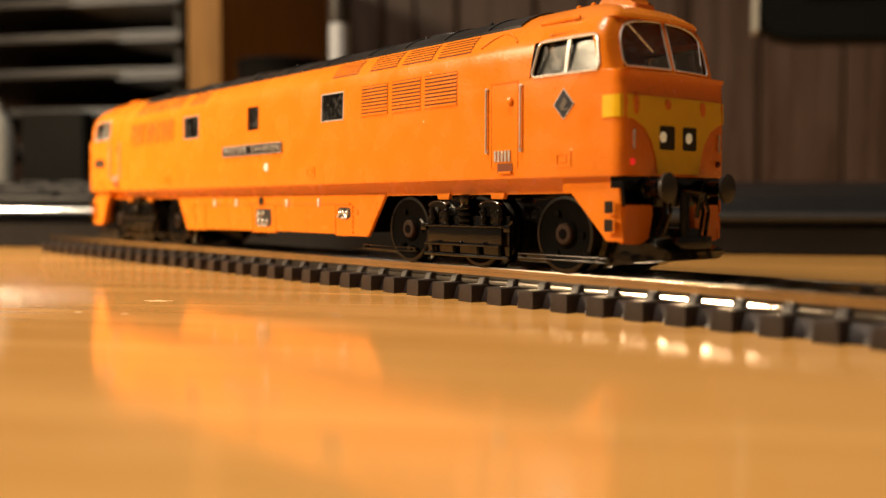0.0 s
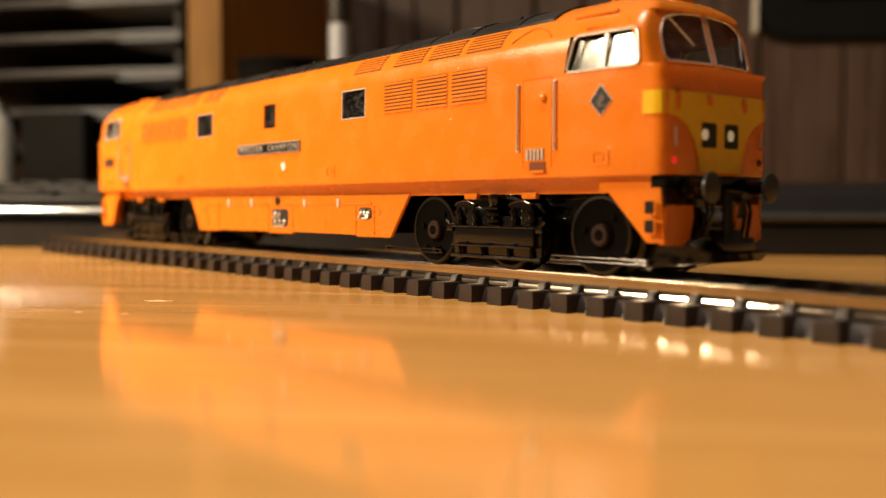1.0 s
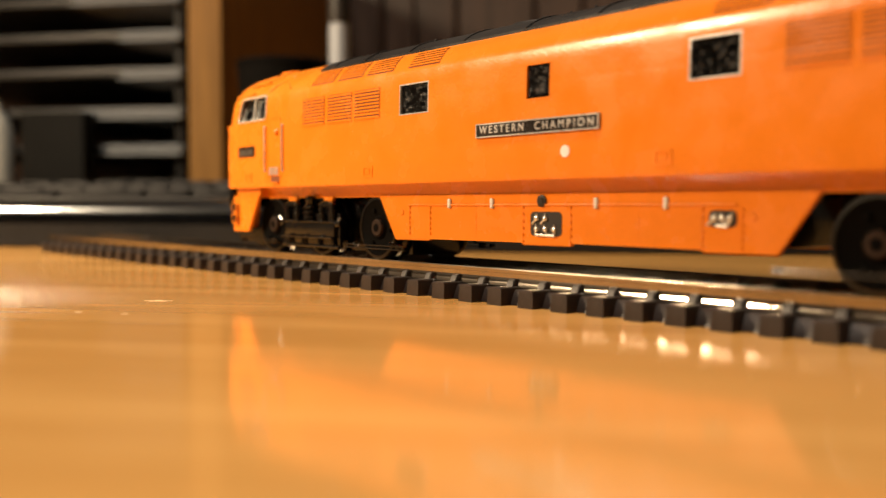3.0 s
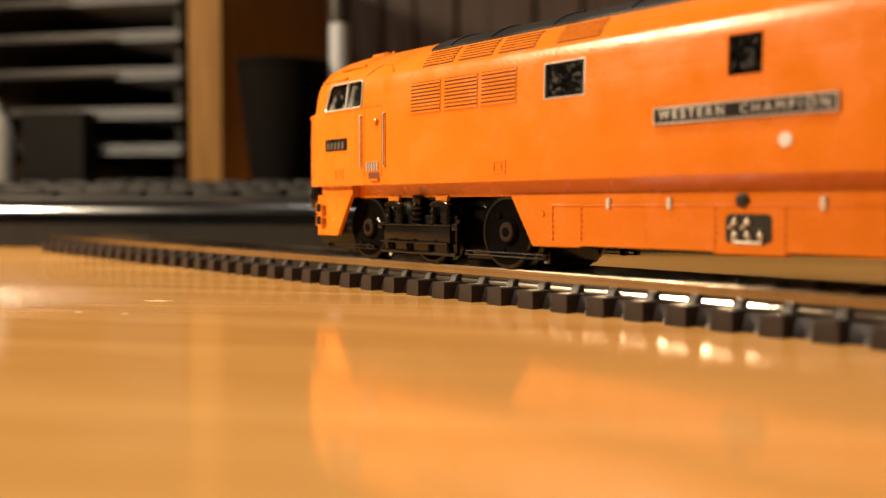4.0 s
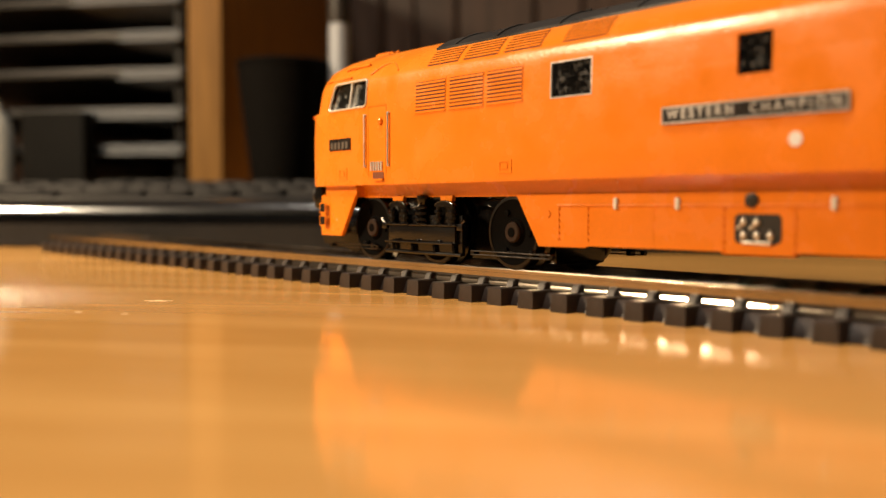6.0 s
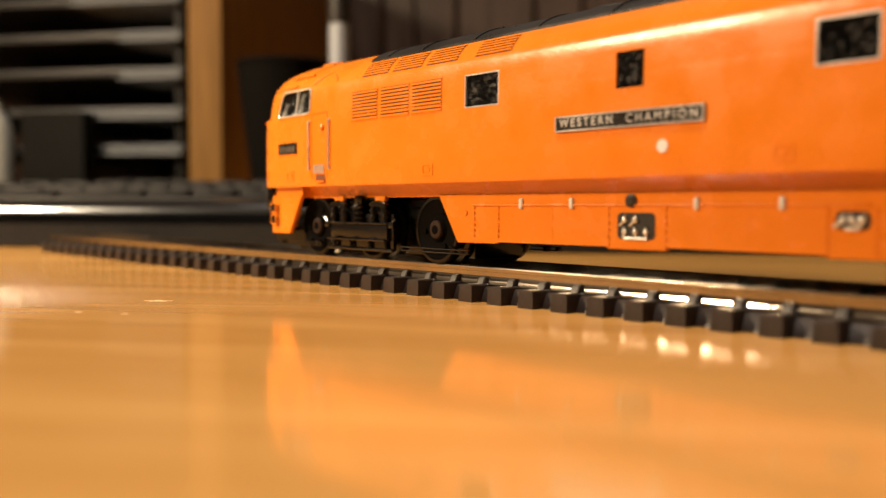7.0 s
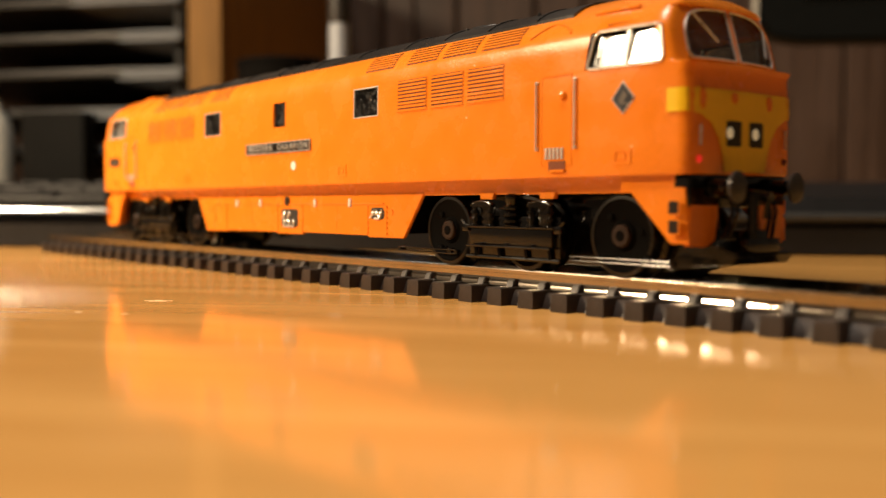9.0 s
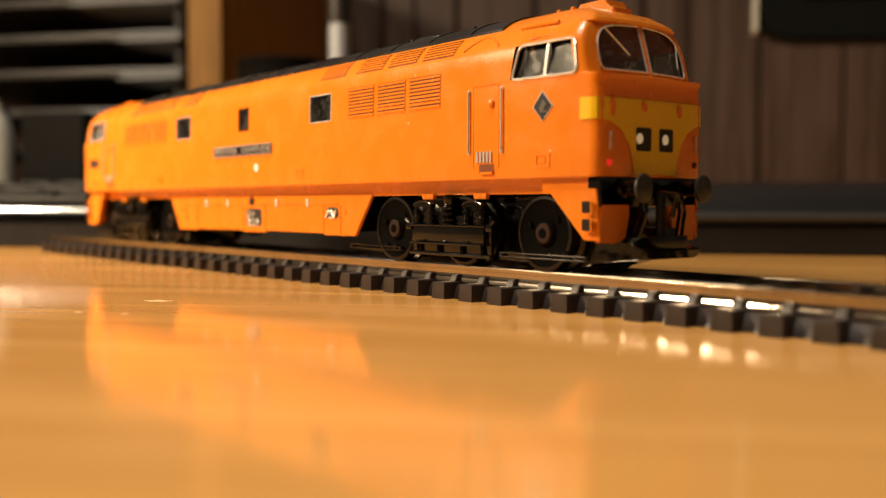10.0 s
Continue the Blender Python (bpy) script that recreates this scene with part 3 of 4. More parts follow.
def grilles(loco):
    def slat(x0, x1, z0, z1, i, n):
        bm = bmesh.new()
        a = z0 + (z1 - z0) * (i + 0.10) / n
        b = z0 + (z1 - z0) * (i + 0.68) / n
        for s in (1, -1):
            q = [bm.verts.new((x, s * side_y(z, o, x), z)) for x, z, o in ((x0, a, 0.17), (x1, a, 0.17), (x1, b, 0.16), (x0, b, 0.16), (x0, a, -0.1), (x1, a, -0.1), (x1, b, -0.1), (x0, b, -0.1))]
            for f in ((0, 1, 2, 3), (0, 1, 5, 4), (3, 2, 6, 7)):
                bm.faces.new([q[k] for k in f])
        return bm
    for x0, x1 in ((42.6, 51.4), (52.7, 61.6), (62.8, 72.0), (-73.2, -64.5), (-63.4, -54.4), (-53.5, -44.8)):
        g = pair("louvre_grille", side_frame(bmesh.new(), rect(x0, x1, 28.4, 34.3), 0.15, 0.06, 0.2), ORANGE, loco, "orange louvred grille")
        # the backing's darker orange paints in the shade between the slats
        pair("backing", side_patch(bmesh.new(), rect(x0, x1, 28.4, 34.3), 0.03, 0.2, True), GROOVE_SHADE, g)
        for i in range(9):
            pair("slat", slat(x0, x1, 28.4, 34.3, i, 9), ORANGE, g)
    # the louvres on the shoulder of the roof
    for x0, x1 in ((44.6, 53.5), (55.2, 64.2), (65.8, 75.0), (31.2, 40.5), (-70.5, -61.8), (-60.4, -51.4), (-50.0, -41.2), (-36.5, -27.2)):
        n = 6
        # slot shade is coloured into this backing sheet
        back = bmesh.new()
        for s in (1, -1):
            for i in range(2 * n):
                z0, z1 = (37.0 + 3.1 * k / (2 * n) for k in (i, i + 1))
                back.faces.new([back.verts.new((x, s * side_y(z, 0.04), z + 0.02)) for x, z in ((x0, z0), (x1, z0), (x1 - 0.3, z1), (x0 + 0.3, z1))])
        g = pair("roof_louvre", back, GROOVE_SHADE, loco, "orange louvres with shade-coloured slots on the roof shoulder")
        for i in range(n):
            bm = bmesh.new()
            z0, z1 = 37.0 + 3.1 * (i + 0.38) / n, 37.0 + 3.1 * (i + 1.0) / n
            for s in (1, -1):
                q = [bm.verts.new((x, s * side_y(z, o), z + 0.5 * o)) for x, z, o in ((x0, z0, 0.17), (x1, z0, 0.17), (x1 - 0.3, z1, 0.15), (x0 + 0.3, z1, 0.15), (x0, z0, 0.0), (x1, z0, 0.0))]
                bm.faces.new(q[:4])
                bm.faces.new((q[0], q[1], q[5], q[4]))
            pair("slat", bm, ORANGE, g)


def details_side(loco):
    for x0, z0, z1 in ((80.0, 19.9, 30.2), (88.3, 19.9, 30.2), (-89.4, 19.2, 29.3), (-81.5, 19.2, 29.3)):
        bm = bmesh.new()
        for s in (1, -1):
            rod(bm, (x0, s * side_y(z0, 0.35, x0), z0), (x0, s * side_y(z1, 0.35, x0), z1), 0.18)
            for z in (z0, z1):
                rod(bm, (x0, s * side_y(z, 0.4, x0), z), (x0, s * side_y(z, -0.4, x0), z), 0.28)
        pair("handrail", bm, SILVER, loco, "silver door handrail")
    for x0, x1 in ((81.0, 87.4), (-88.4, -82.5)):
        bm = bmesh.new()
        side_frame(bm, rect(x0, x1, 17.2, 31.0), 0.06, 0.05, 0.1)
        d = pair("cab_door", bm, ORANGE, loco, "orange cab door outline")
        bm = bmesh.new()
        xm = x1 - 1.8
        for s in (1, -1):
            lathe(bm, [(0.0, 0.7), (0.4, 0.65), (0.6, 0.3)] if s < 0 else [(-0.6, 0.3), (-0.4, 0.65), (0.0, 0.7)], "y", (xm, s * side_y(27.9, 0.0, xm), 27.9), 12)
        pair("door_knob", bm, ORANGE, d)
        bm = bmesh.new()
        for i in range(5):
            side_patch(bm, rect(x0 + 0.9 + i * 0.85, x0 + 1.35 + i * 0.85, 18.2, 20.0), 0.22, 0.4, True)
        pair("step_ribs", bm, SILVER, d)
        # flat patch in darker orange, for the shade inside the step
        bm = bmesh.new()
        side_patch(bm, rect(x0 + 1.6, x0 + 5.2, 16.3, 17.9), 0.05, 0.3, True)
        pair("step_recess", bm, GROOVE_SHADE, d)
        bm = bmesh.new()
        side_patch(bm, rect(x0 + 2.2, x0 + 5.2, 16.2, 16.6), 0.5, 0.6, True)
        pair("step_tread", bm, ORANGE, d)
    bm = bmesh.new()
    side_patch(bm, [(95.4, 26.5), (97.55, 24.2), (99.7, 26.5), (97.55, 29.0)], 0.14, 0.3)
    e = part("emblem", bm, SILVER, loco, "silver-edged dark diamond emblem")
    bm = bmesh.new()
    side_patch(bm, [(95.62, 26.5), (97.55, 24.43), (99.48, 26.5), (97.55, 28.74)], 0.2, 0.3)
    part("emblem_field", bm, BLUE, e)
    bm = bmesh.new()
    side_patch(bm, [(96.8, 26.2), (97.4, 25.6), (98.4, 26.9), (97.7, 27.6)], 0.24, 0.3)
    side_patch(bm, rect(97.0, 98.6, 25.6, 25.9), 0.24, 0.3)
    part("emblem_mark", bm, GREYBAR, e)
    # inspection plates and square covers
    for x, z in ((95.8, 16.9), (-50.5, 16.7), (22.0, 16.8), (-99.5, 16.6)):
        bm = bmesh.new()
        side_frame(bm, rect(x + 0.3, x + 3.0, z + 0.3, z + 2.1), 0.25, 0.12, 0.1)
        side_patch(bm, rect(x + 0.9, x + 2.3, z + 0.8, z + 1.6), 0.12, 0.2, True)
        pair("cover_plate", bm, ORANGE, loco)
    # number panel as plain bars
    bm = bmesh.new()
    side_patch(bm, rect(-103.2, -94.8, 22.8, 25.2), 0.2, 0.4)
    p = part("number_panel", bm, PLATE, loco, "dark rectangular number panel")
    bm = bmesh.new()
    for i in range(5):
        side_patch(bm, rect(-102.4 + i * 1.45, -101.5 + i * 1.45, 23.1, 24.5), 0.24, 0.3)
    part("number_bars", bm, GREYBAR, p)
    # nameplate with raised letters
    bm = bmesh.new()
    side_patch(bm, rect(-16.2, 11.8, 22.75, 25.15), 0.3, 0.5)
    n = part("nameplate", bm, PLATE, loco, "dark nameplate with a silver rim and letters")
    bm = bmesh.new()
    side_frame(bm, rect(-16.05, 11.65, 22.9, 25.0), 0.13, 0.44, -0.25, both=False)
    part("plate_rim", bm, SILVER, n)
    cu = bpy.data.curves.new("letters", "FONT")
    cu.body, cu.size, cu.extrude, cu.align_x, cu.align_y, cu.space_character = "WESTERN  CHAMPION", 1.8, 0.05, "CENTER", "CENTER", 1.5
    cu.offset = 0.025
    tmp = new("letters_source", cu)
    bpy.context.view_layer.update()
    me = bpy.data.meshes.new_from_object(tmp.evaluated_get(bpy.context.evaluated_depsgraph_get()))
    bpy.data.objects.remove(tmp)
    xs = [v.co.x for v in me.vertices]
    k = 26.0 / (max(xs) - min(xs))
    me.transform(Matrix.Translation((-2.2 * MM, (side_y(24, 0.36) * 0.88 + BODY_MIDDLE) * MM, 23.95 * MM)) @ pose(0, 0, 0, 90) @ Matrix.Diagonal((k * MM, MM, MM, 1)))
    me.materials.clear()
    me.materials.append(SILVER)
    le = new("letters", me)
    le.parent = n
    bm = bmesh.new()
    lathe(bm, [(-0.12, 0.95), (0.3, 0.95)], "y", (4.6, side_y(19.7), 19.7), 24)
    part("white_disc", bm, WHITE, loco, "round white disc marking")
    # seam between the cab and the body side, and rain strips over the doors
    for x in (82.0, -84.0):
        bm = bmesh.new()
        for s in (1, -1):
            pts = [(x - 4.5 + 9 * i / 12, 37.4 + 2.0 * math.sin(math.pi * i / 12)) for i in range(13)]
            for a, b in zip(pts, pts[1:]):
                rod(bm, (a[0], s * side_y(a[1], 0.1), a[1]), (b[0], s * side_y(b[1], 0.1), b[1]), 0.16, 6)
        pair("rain_strip", bm, ORANGE, loco)


def skirts(loco):
    """The solebar recess and the lower skirts with slanted wheel cut-outs."""
    bm = bmesh.new()
    for s in (1, -1):
        prism(bm, [(s * 12.6, 15.6), (s * 12.1, 14.6), (s * 12.0, 12.9), (s * 11.2, 12.9), (s * 11.2, 15.6)], "x", -95.0, 96.0)
        for x0, x1 in ((96.0, 106.9), (-107.5, -95.0)):
            prism(bm, [(s * 14.35, 15.5), (s * 14.3, 15.2), (s * 14.25, 14.9), (s * 14.2, 13.0), (s * 11.6, 13.0), (s * 11.6, 15.5)], "x", x0, x1)
    for v in bm.verts:
        v.co.y *= taper(v.co.x)
    pair("solebar", bm, ORANGE, loco, "orange recessed solebar")
    for c in (73.6, -73.6):
        for x in (c - 9.4, c + 5.4):
            bm = bmesh.new()
            for s in (1, -1):
                prism(bm, [(x - 1.9, 13.2), (x + 1.9, 13.2), (x + 1.6, 12.1), (x - 1.6, 12.1)], "y", s * 11.3, s * 12.3, 0.1)
            pair("solebar_lug", bm, ORANGE, loco)
    for name, pts in (("centre_skirt", [(-49.9, 13.3), (46.2, 13.3), (39.9, 4.7), (28.1, 4.65), (27.7, 5.15), (3.1, 5.25), (2.7, 4.65), (-8.4, 4.6), (-8.8, 5.1), (-33.5, 5.0), (-33.9, 4.6), (-44.4, 4.5)]),
                      ("front_skirt", [(97.6, 13.6), (107.6, 13.6), (108.4, 5.7), (105.3, 5.7)]), ("rear_skirt", [(-94.4, 13.5), (-108.2, 13.5), (-108.6, 4.9), (-100.0, 4.9)])):
        y0, y1 = (12.1, 11.3) if name == "centre_skirt" else (14.95, 13.9)
        bm = bmesh.new()
        for s in (1, -1):
            prism(bm, pts, "y", s * y0, s * y1, 0.12)
        for v in bm.verts:
            v.co.y *= taper(v.co.x)
        k = pair(name, bm, ORANGE, loco, "orange skirt panel")
        if name == "centre_skirt":
            bm = bmesh.new()
            for s in (1, -1):
                rod(bm, (-40.0, s * 12.15, 11.35), (33.5, s * 12.15, 11.35), 0.24, 6)
            pair("skirt_bead", bm, ORANGE, k)
            bm = bmesh.new()
            for s in (1, -1):
                for x0, x1, z0, z1 in ((-39.7, -33.4, 5.6, 11.2), (27.9, 34.4, 5.2, 11.0), (-8.3, 2.6, 4.9, 11.2)):
                    for i in range(6):
                        z = z0 + 0.3 + (z1 - z0 - 0.6) * i / 5
                        for x in (x0, x1):
                            lathe(bm, [(-0.06, 0.30), (0.18, 0.24)] if s > 0 else [(-0.18, 0.24), (0.06, 0.30)], "y", (x, s * 12.15, z), 6)
                    prism(bm, [(x0 - 0.05, z0), (x0 + 0.05, z0), (x0 + 0.05, z1), (x0 - 0.05, z1)], "y", s * 12.05, s * 12.16)
                    prism(bm, [(x1 - 0.05, z0), (x1 + 0.05, z0), (x1 + 0.05, z1), (x1 - 0.05, z1)], "y", s * 12.05, s * 12.16)
                prism(bm, [(-20.4, 5.3), (-20.3, 5.3), (-20.3, 11.2), (-20.4, 11.2)], "y", s * 12.05, s * 12.14)
                prism(bm, [(16.4, 5.3), (16.5, 5.3), (16.5, 11.2), (16.4, 11.2)], "y", s * 12.05, s * 12.14)
            pair("rivets", bm, ORANGE, k)
            for x in (-27.6, -16.0, 8.1, 21.6):
                bm = bmesh.new()
                for s in (1, -1):
                    box(bm, x - 0.4, x + 0.4, min(s * 12.00, s * 12.60), max(s * 12.00, s * 12.60), 10.7, 12.5, 0.2, 1)
                pair("hinge_clip", bm, WHITE, k, "pale hinge clip")
            for x0, x1, z0, z1 in ((-6.5, 0.7, 6.2, 10.2), (29.0, 33.6, 8.3, 10.6)):
                bm = bmesh.new()
                for s in (1, -1):
                    prism(bm, rounded(x0, x1, z0, z1, 0.8), "y", s * 12.00, s * 12.17)
                h = pair("filler_recess", bm, SHADOW, k, "dark recess with silver pipe fittings")
                rng = random.Random(int(x1 * 10))
                m = 5 if x1 < 5 else 3
                for i in range(m):
                    bm = bmesh.new()
                    cx = x0 + (x1 - x0) * (0.22 + 0.62 * (i % 3) / 2.2)
                    cz = z0 + (z1 - z0) * (0.28 + 0.45 * (i // 3)) if m == 5 else (z0 + z1) / 2
                    dx, dz = rng.uniform(-1.2, 1.2), rng.uniform(-0.4, 0.4)
                    for s in (1, -1):
                        lathe(bm, [(-0.1, 0.48), (0.35, 0.44), (0.5, 0.22)] if s > 0 else [(-0.5, 0.22), (-0.35, 0.44), (0.1, 0.48)], "y", (cx, s * 12.2, cz), 10)
                        rod(bm, (cx, s * 12.3, cz), (cx + dx, s * 12.3, cz - 0.9), 0.2, 6)
                        rod(bm, (cx, s * 12.3, cz), (cx + dz, s * 12.3, cz + 0.8), 0.18, 6)
                    pair("valve", bm, SILVER, h, "silver pipe valve")
                bm = bmesh.new()
                for s in (1, -1):
                    rod(bm, (x0 + 1.4, s * 12.35, z0 + 0.15), (x1 - 1.4, s * 12.35, z0 + 0.1), 0.25, 6)
                pair("pipe", bm, SILVER, h, "silver pipe")
            bm = bmesh.new()
            for s in (1, -1):
                lathe(bm, [(-0.2, 1.05), (0.25, 1.0), (0.3, 0.7), (0.5, 0.55)] if s > 0 else [(-0.5, 0.55), (-0.3, 0.7), (-0.25, 1.0), (0.2, 1.05)], "y", (-3.8, s * 12.20, 12.0), 18)
            pair("filler_cap", bm, BLACK, k, "round black filler cap")
            for x, z in ((36.0, 9.7), (-42.1, 9.9)):
                bm = bmesh.new()
                for s in (1, -1):
                    lathe(bm, [(-0.05, 0.6), (0.15, 0.55), (0.12, 0.3)] if s > 0 else [(-0.12, 0.3), (-0.15, 0.55), (0.05, 0.6)], "y", (x, s * 12.12, z), 14)
                pair("ring_fitting", bm, ORANGE, k)
        else:
            sx = 1 if name == "front_skirt" else -1
            bm = bmesh.new()
            x0 = 105.6 if sx > 0 else -105.6
            for s in (1, -1):
                for z in (7.2, 9.9):
                    a, b = sorted((x0, x0 + sx * 1.7))
                    prism(bm, rounded(a - 0.25, b + 0.25, z - 0.25, z + 2.05, 0.3), "y", s * 14.9, s * 15.02)
            pair("step_surround", bm, ORANGE, k)
            # no hole is cut: flat dark squares paint the shade inside each step
            for z in (7.2, 9.9):
                bm = bmesh.new()
                for s in (1, -1):
                    a, b = sorted((x0, x0 + sx * 1.7))
                    prism(bm, rounded(a, b, z, z + 1.8, 0.25), "y", s * 14.9, s * 15.08)
                pair("step_hole_shade", bm, PLATE, k)
    # the wrapped front and rear valances
    for sx, base in ((1, 108.2), (-1, -109.2)):
        for s in (1, -1):
            bm = bmesh.new()
            pts = [(s * 13.4, 5.4), (s * 13.4, 13.6), (s * 6.2, 13.6), (s * 5.6, 9.6), (s * 6.6, 6.0), (s * 9.0, 5.2)]
            prism(bm, pts, "x", base - sx * 1.3, base, 0.2)
            part("valance", bm, ORANGE, loco, "orange end valance")


def rounded(x0, x1, z0, z1, r, n=4):
    pts = []
    for cx, cz, a0 in ((x1 - r, z1 - r, 0), (x0 + r, z1 - r, 90), (x0 + r, z0 + r, 180), (x1 - r, z0 + r, 270)):
        pts += [(cx + r * math.cos(radians(a0 + 90 * i / n)), cz + r * math.sin(radians(a0 + 90 * i / n))) for i in range(n + 1)]
    return pts


def end_patch(bm, rows, out, sx=1):
    """Paint or plate on the nose: rows of (z, y0, y1), low to high."""
    grid = []
    for z, a, b in rows:
        line = []
        for i in range(13):
            y = a + (b - a) * i / 12
            x = front_x(z, y) + out
            w = (half_width(z) - RC) * taper(107)
            if abs(y) > w:
                x -= RC * (1 - math.sqrt(max(0.0, 1 - ((abs(y) - w) / RC) ** 2)))
            line.append(bm.verts.new((x if sx > 0 else -x + TAIL + NOSE, y, z)))
        grid.append(line)
    for q, r in zip(grid, grid[1:]):
        for i in range(12):
            bm.faces.new((q[i], q[i + 1], r[i + 1], r[i]))
    return bm


def nose_details(loco, sx):
    def fx(x):
        return x if sx > 0 else -x + TAIL + NOSE
    bm = bmesh.new()
    wide = 14.6 if sx > 0 else 11.0
    end_patch(bm, [(z, -min(w, wide), min(w, wide)) for z, w in ((15.8, 5.8), (18.0, 6.3), (20.5, 7.4), (22.5, 9.3), (23.7, 12.0), (24.0, 14.6), (25.5, 14.6), (27.3, 14.6))], 0.2, sx)
    part("warning_panel", bm, YELLOW, loco, "yellow warning panel")
    bm = bmesh.new()
    for s in (1, -1):
        xs = [105.2 + 3.0 * i / 6 for i in range(7)]
        lo = [[bm.verts.new((fx(x), s * side_y(z, 0.2, fx(x)), z)) for x in xs] for z in (24.0, 25.6, 27.3)]
        for q, r in zip(lo, lo[1:]):
            for i in range(6):
                bm.faces.new((q[i], q[i + 1], r[i + 1], r[i]))
    if sx > 0:
        pair("warning_panel_return", bm, YELLOW, loco, "yellow warning panel")
    else:
        bm.free()
    # windscreens: pane, silver frame and wiper, each side of the pillar
    for s in (1, -1):
        rows = [(31.6 + (39.2 - 31.6) * i / 8, s * 0.55, s * (half_width(31.6 + 0.95 * i) - RC) * 0.84) for i in range(9)]
        g = part("windscreen", end_patch(bmesh.new(), rows, -0.35, sx), SCREEN, loco, "clear arched windscreen in a thin silver frame")
        g.visible_shadow = False
        arch = [(35.6, 11.55), (36.5, 11.2), (37.3, 10.65), (38.0, 9.9), (38.5, 8.7), (38.85, 7.1), (39.05, 5.0), (39.15, 2.8)]
        bm = bmesh.new()
        path = []
        for z, y in [(31.7, 0.6), (31.7, 4), (31.7, 8), (31.7, 11.1), (32.0, 11.5), (32.6, 11.75), (34.2, 11.75)] + arch + [(39.15, 0.6)]:
            path.append((fx(front_x(z, y) + 0.05), s * y, z))
        for a, b in zip(path, path[1:] + path[:1]):
            rod(bm, a, b, 0.16, 6)
        part("windscreen_frame", bm, SILVER, g)
        bm = end_patch(bmesh.new(), [(z, s * y, s * max(y + 0.3, (half_width(z) - RC) * 0.85 + 0.2)) for z, y in arch + [(39.3, 2.6)]], -0.03, sx)
        part("windscreen_surround", bm, ORANGE, loco)
        bm = bmesh.new()
        a, b = ((38.4, 9.4), (34.2, 4.9)) if s < 0 else ((37.2, 10.4), (33.0, 9.0))
        rod(bm, (fx(front_x(a[0], a[1]) + 0.25), s * a[1], a[0]), (fx(front_x(b[0], b[1]) + 0.35), s * b[1], b[0]), 0.13, 6)
        part("wiper", bm, SILVER, g, "silver wiper")
    # headcode boxes with lamps
    for y0, y1, ly in ((-5.4, -1.3, -4.6), (0.9, 4.9, 2.6)):
        bm = bmesh.new()
        a, b = sorted((fx(front_x(21, 3) - 0.4), fx(front_x(21, 0) + 0.22)))
        pts = rounded(y0, y1, 19.4, 23.0, 0.4)
        prism(bm, pts, "x", a, b)
        h = part("headcode_box", bm, SHADOW, loco, "black headcode box with a round lamp")
        bm = bmesh.new()
        x = fx(front_x(21, 0) + 0.2)
        lathe(bm, [(0.0, 0.85), (sx * 0.18, 0.8), (sx * 0.25, 0.4)], "x", (x, ly, 21.3), 16)
        part("lamp", bm, LAMP_LENS, h, "round warm lamp")
    # lamp brackets and vents on the band
    for y, z, r, h2 in ((-11.4, 25.9, 0.75, 1.6), (-3.2, 26.2, 0.85, 0.9), (6.8, 25.9, 0.85, 1.2)):
        if abs(y) > 10 and sx < 0:
            continue
        bm = bmesh.new()
        pts = [(y + r * math.cos(2 * math.pi * i / 14), z + h2 * math.sin(2 * math.pi * i / 14)) for i in range(14)]
        w = (half_width(z) - RC) * taper(107)
        back = RC * (1 - math.sqrt(max(0.0, 1 - ((abs(y) - w) / RC) ** 2))) if abs(y) > w else 0.0
        a, b = sorted((fx(front_x(z, y) - back - 0.6), fx(front_x(z, y) - back + 0.3)))
        prism(bm, pts, "x", a, b, 0.1)
        part("lamp_iron", bm, ORANGE, loco, "orange lamp iron boss")
    for y in (-12.0, 12.0):
        bm = bmesh.new()
        x = fx(front_x(17.4, y))
        lathe(bm, [(-sx * 0.4, 0.55), (sx * 0.25, 0.5), (sx * 0.4, 0.25)], "x", (x, y, 17.5), 12)
        part("tail_lamp", bm, RED_LENS if y < 0 else DIM_RED, loco, "small red tail lamp" if y < 0 else "small unlit red tail lamp")
        bm = bmesh.new()
        rod(bm, (x + sx * 0.3, y, 19.4), (x + sx * 0.3, y, 22.2), 0.22, 6)
        part("grab_handle", bm, SILVER, loco)
    # the dark line under the windscreen and the beak lip
    bm = bmesh.new()
    end_patch(bm, [(30.2, -13.2, 13.2), (30.35, -13.3, 13.3), (30.85, -13.3, 13.3), (31.0, -13.2, 13.2)], 0.22, sx)
    part("beak_lip", bm, ORANGE, loco)
    # buffer beam, buffers, coupling and hoses
    bm = bmesh.new()
    a, b = sorted((fx(105.5), fx(108.2)))
    box(bm, a, b, -13.5, 13.5, 10.8, 15.4, 0.3)
    part("buffer_beam", bm, CHASSIS, loco, "black buffer beam")
    for y in (-8.4, 8.4):
        bm = bmesh.new()
        lathe(bm, [(0, 1.5), (sx * 1.0, 1.5), (sx * 1.2, 1.15), (sx * 3.2, 1.1), (sx * 3.3, 0.75), (sx * 4.6, 0.75)], "x", (fx(108.0), y, 13.6), 18)
        u = part("buffer", bm, CHASSIS, loco, "black buffer")
        bm = bmesh.new()
        lathe(bm, [(0, 0.7), (sx * 0.15, 2.2), (sx * 0.6, 2.25), (sx * 0.85, 1.4), (sx * 0.9, 0.3)], "x", (fx(112.5), y, 13.6), 24)
        part("buffer_head", bm, BUFFER, u)
    bm = bmesh.new()
    a, b = sorted((fx(104.0), fx(111.5)))
    box(bm, a, b, -2.6, 2.6, 5.0, 7.6, 0.3)
    a, b = sorted((fx(111.0), fx(112.6)))
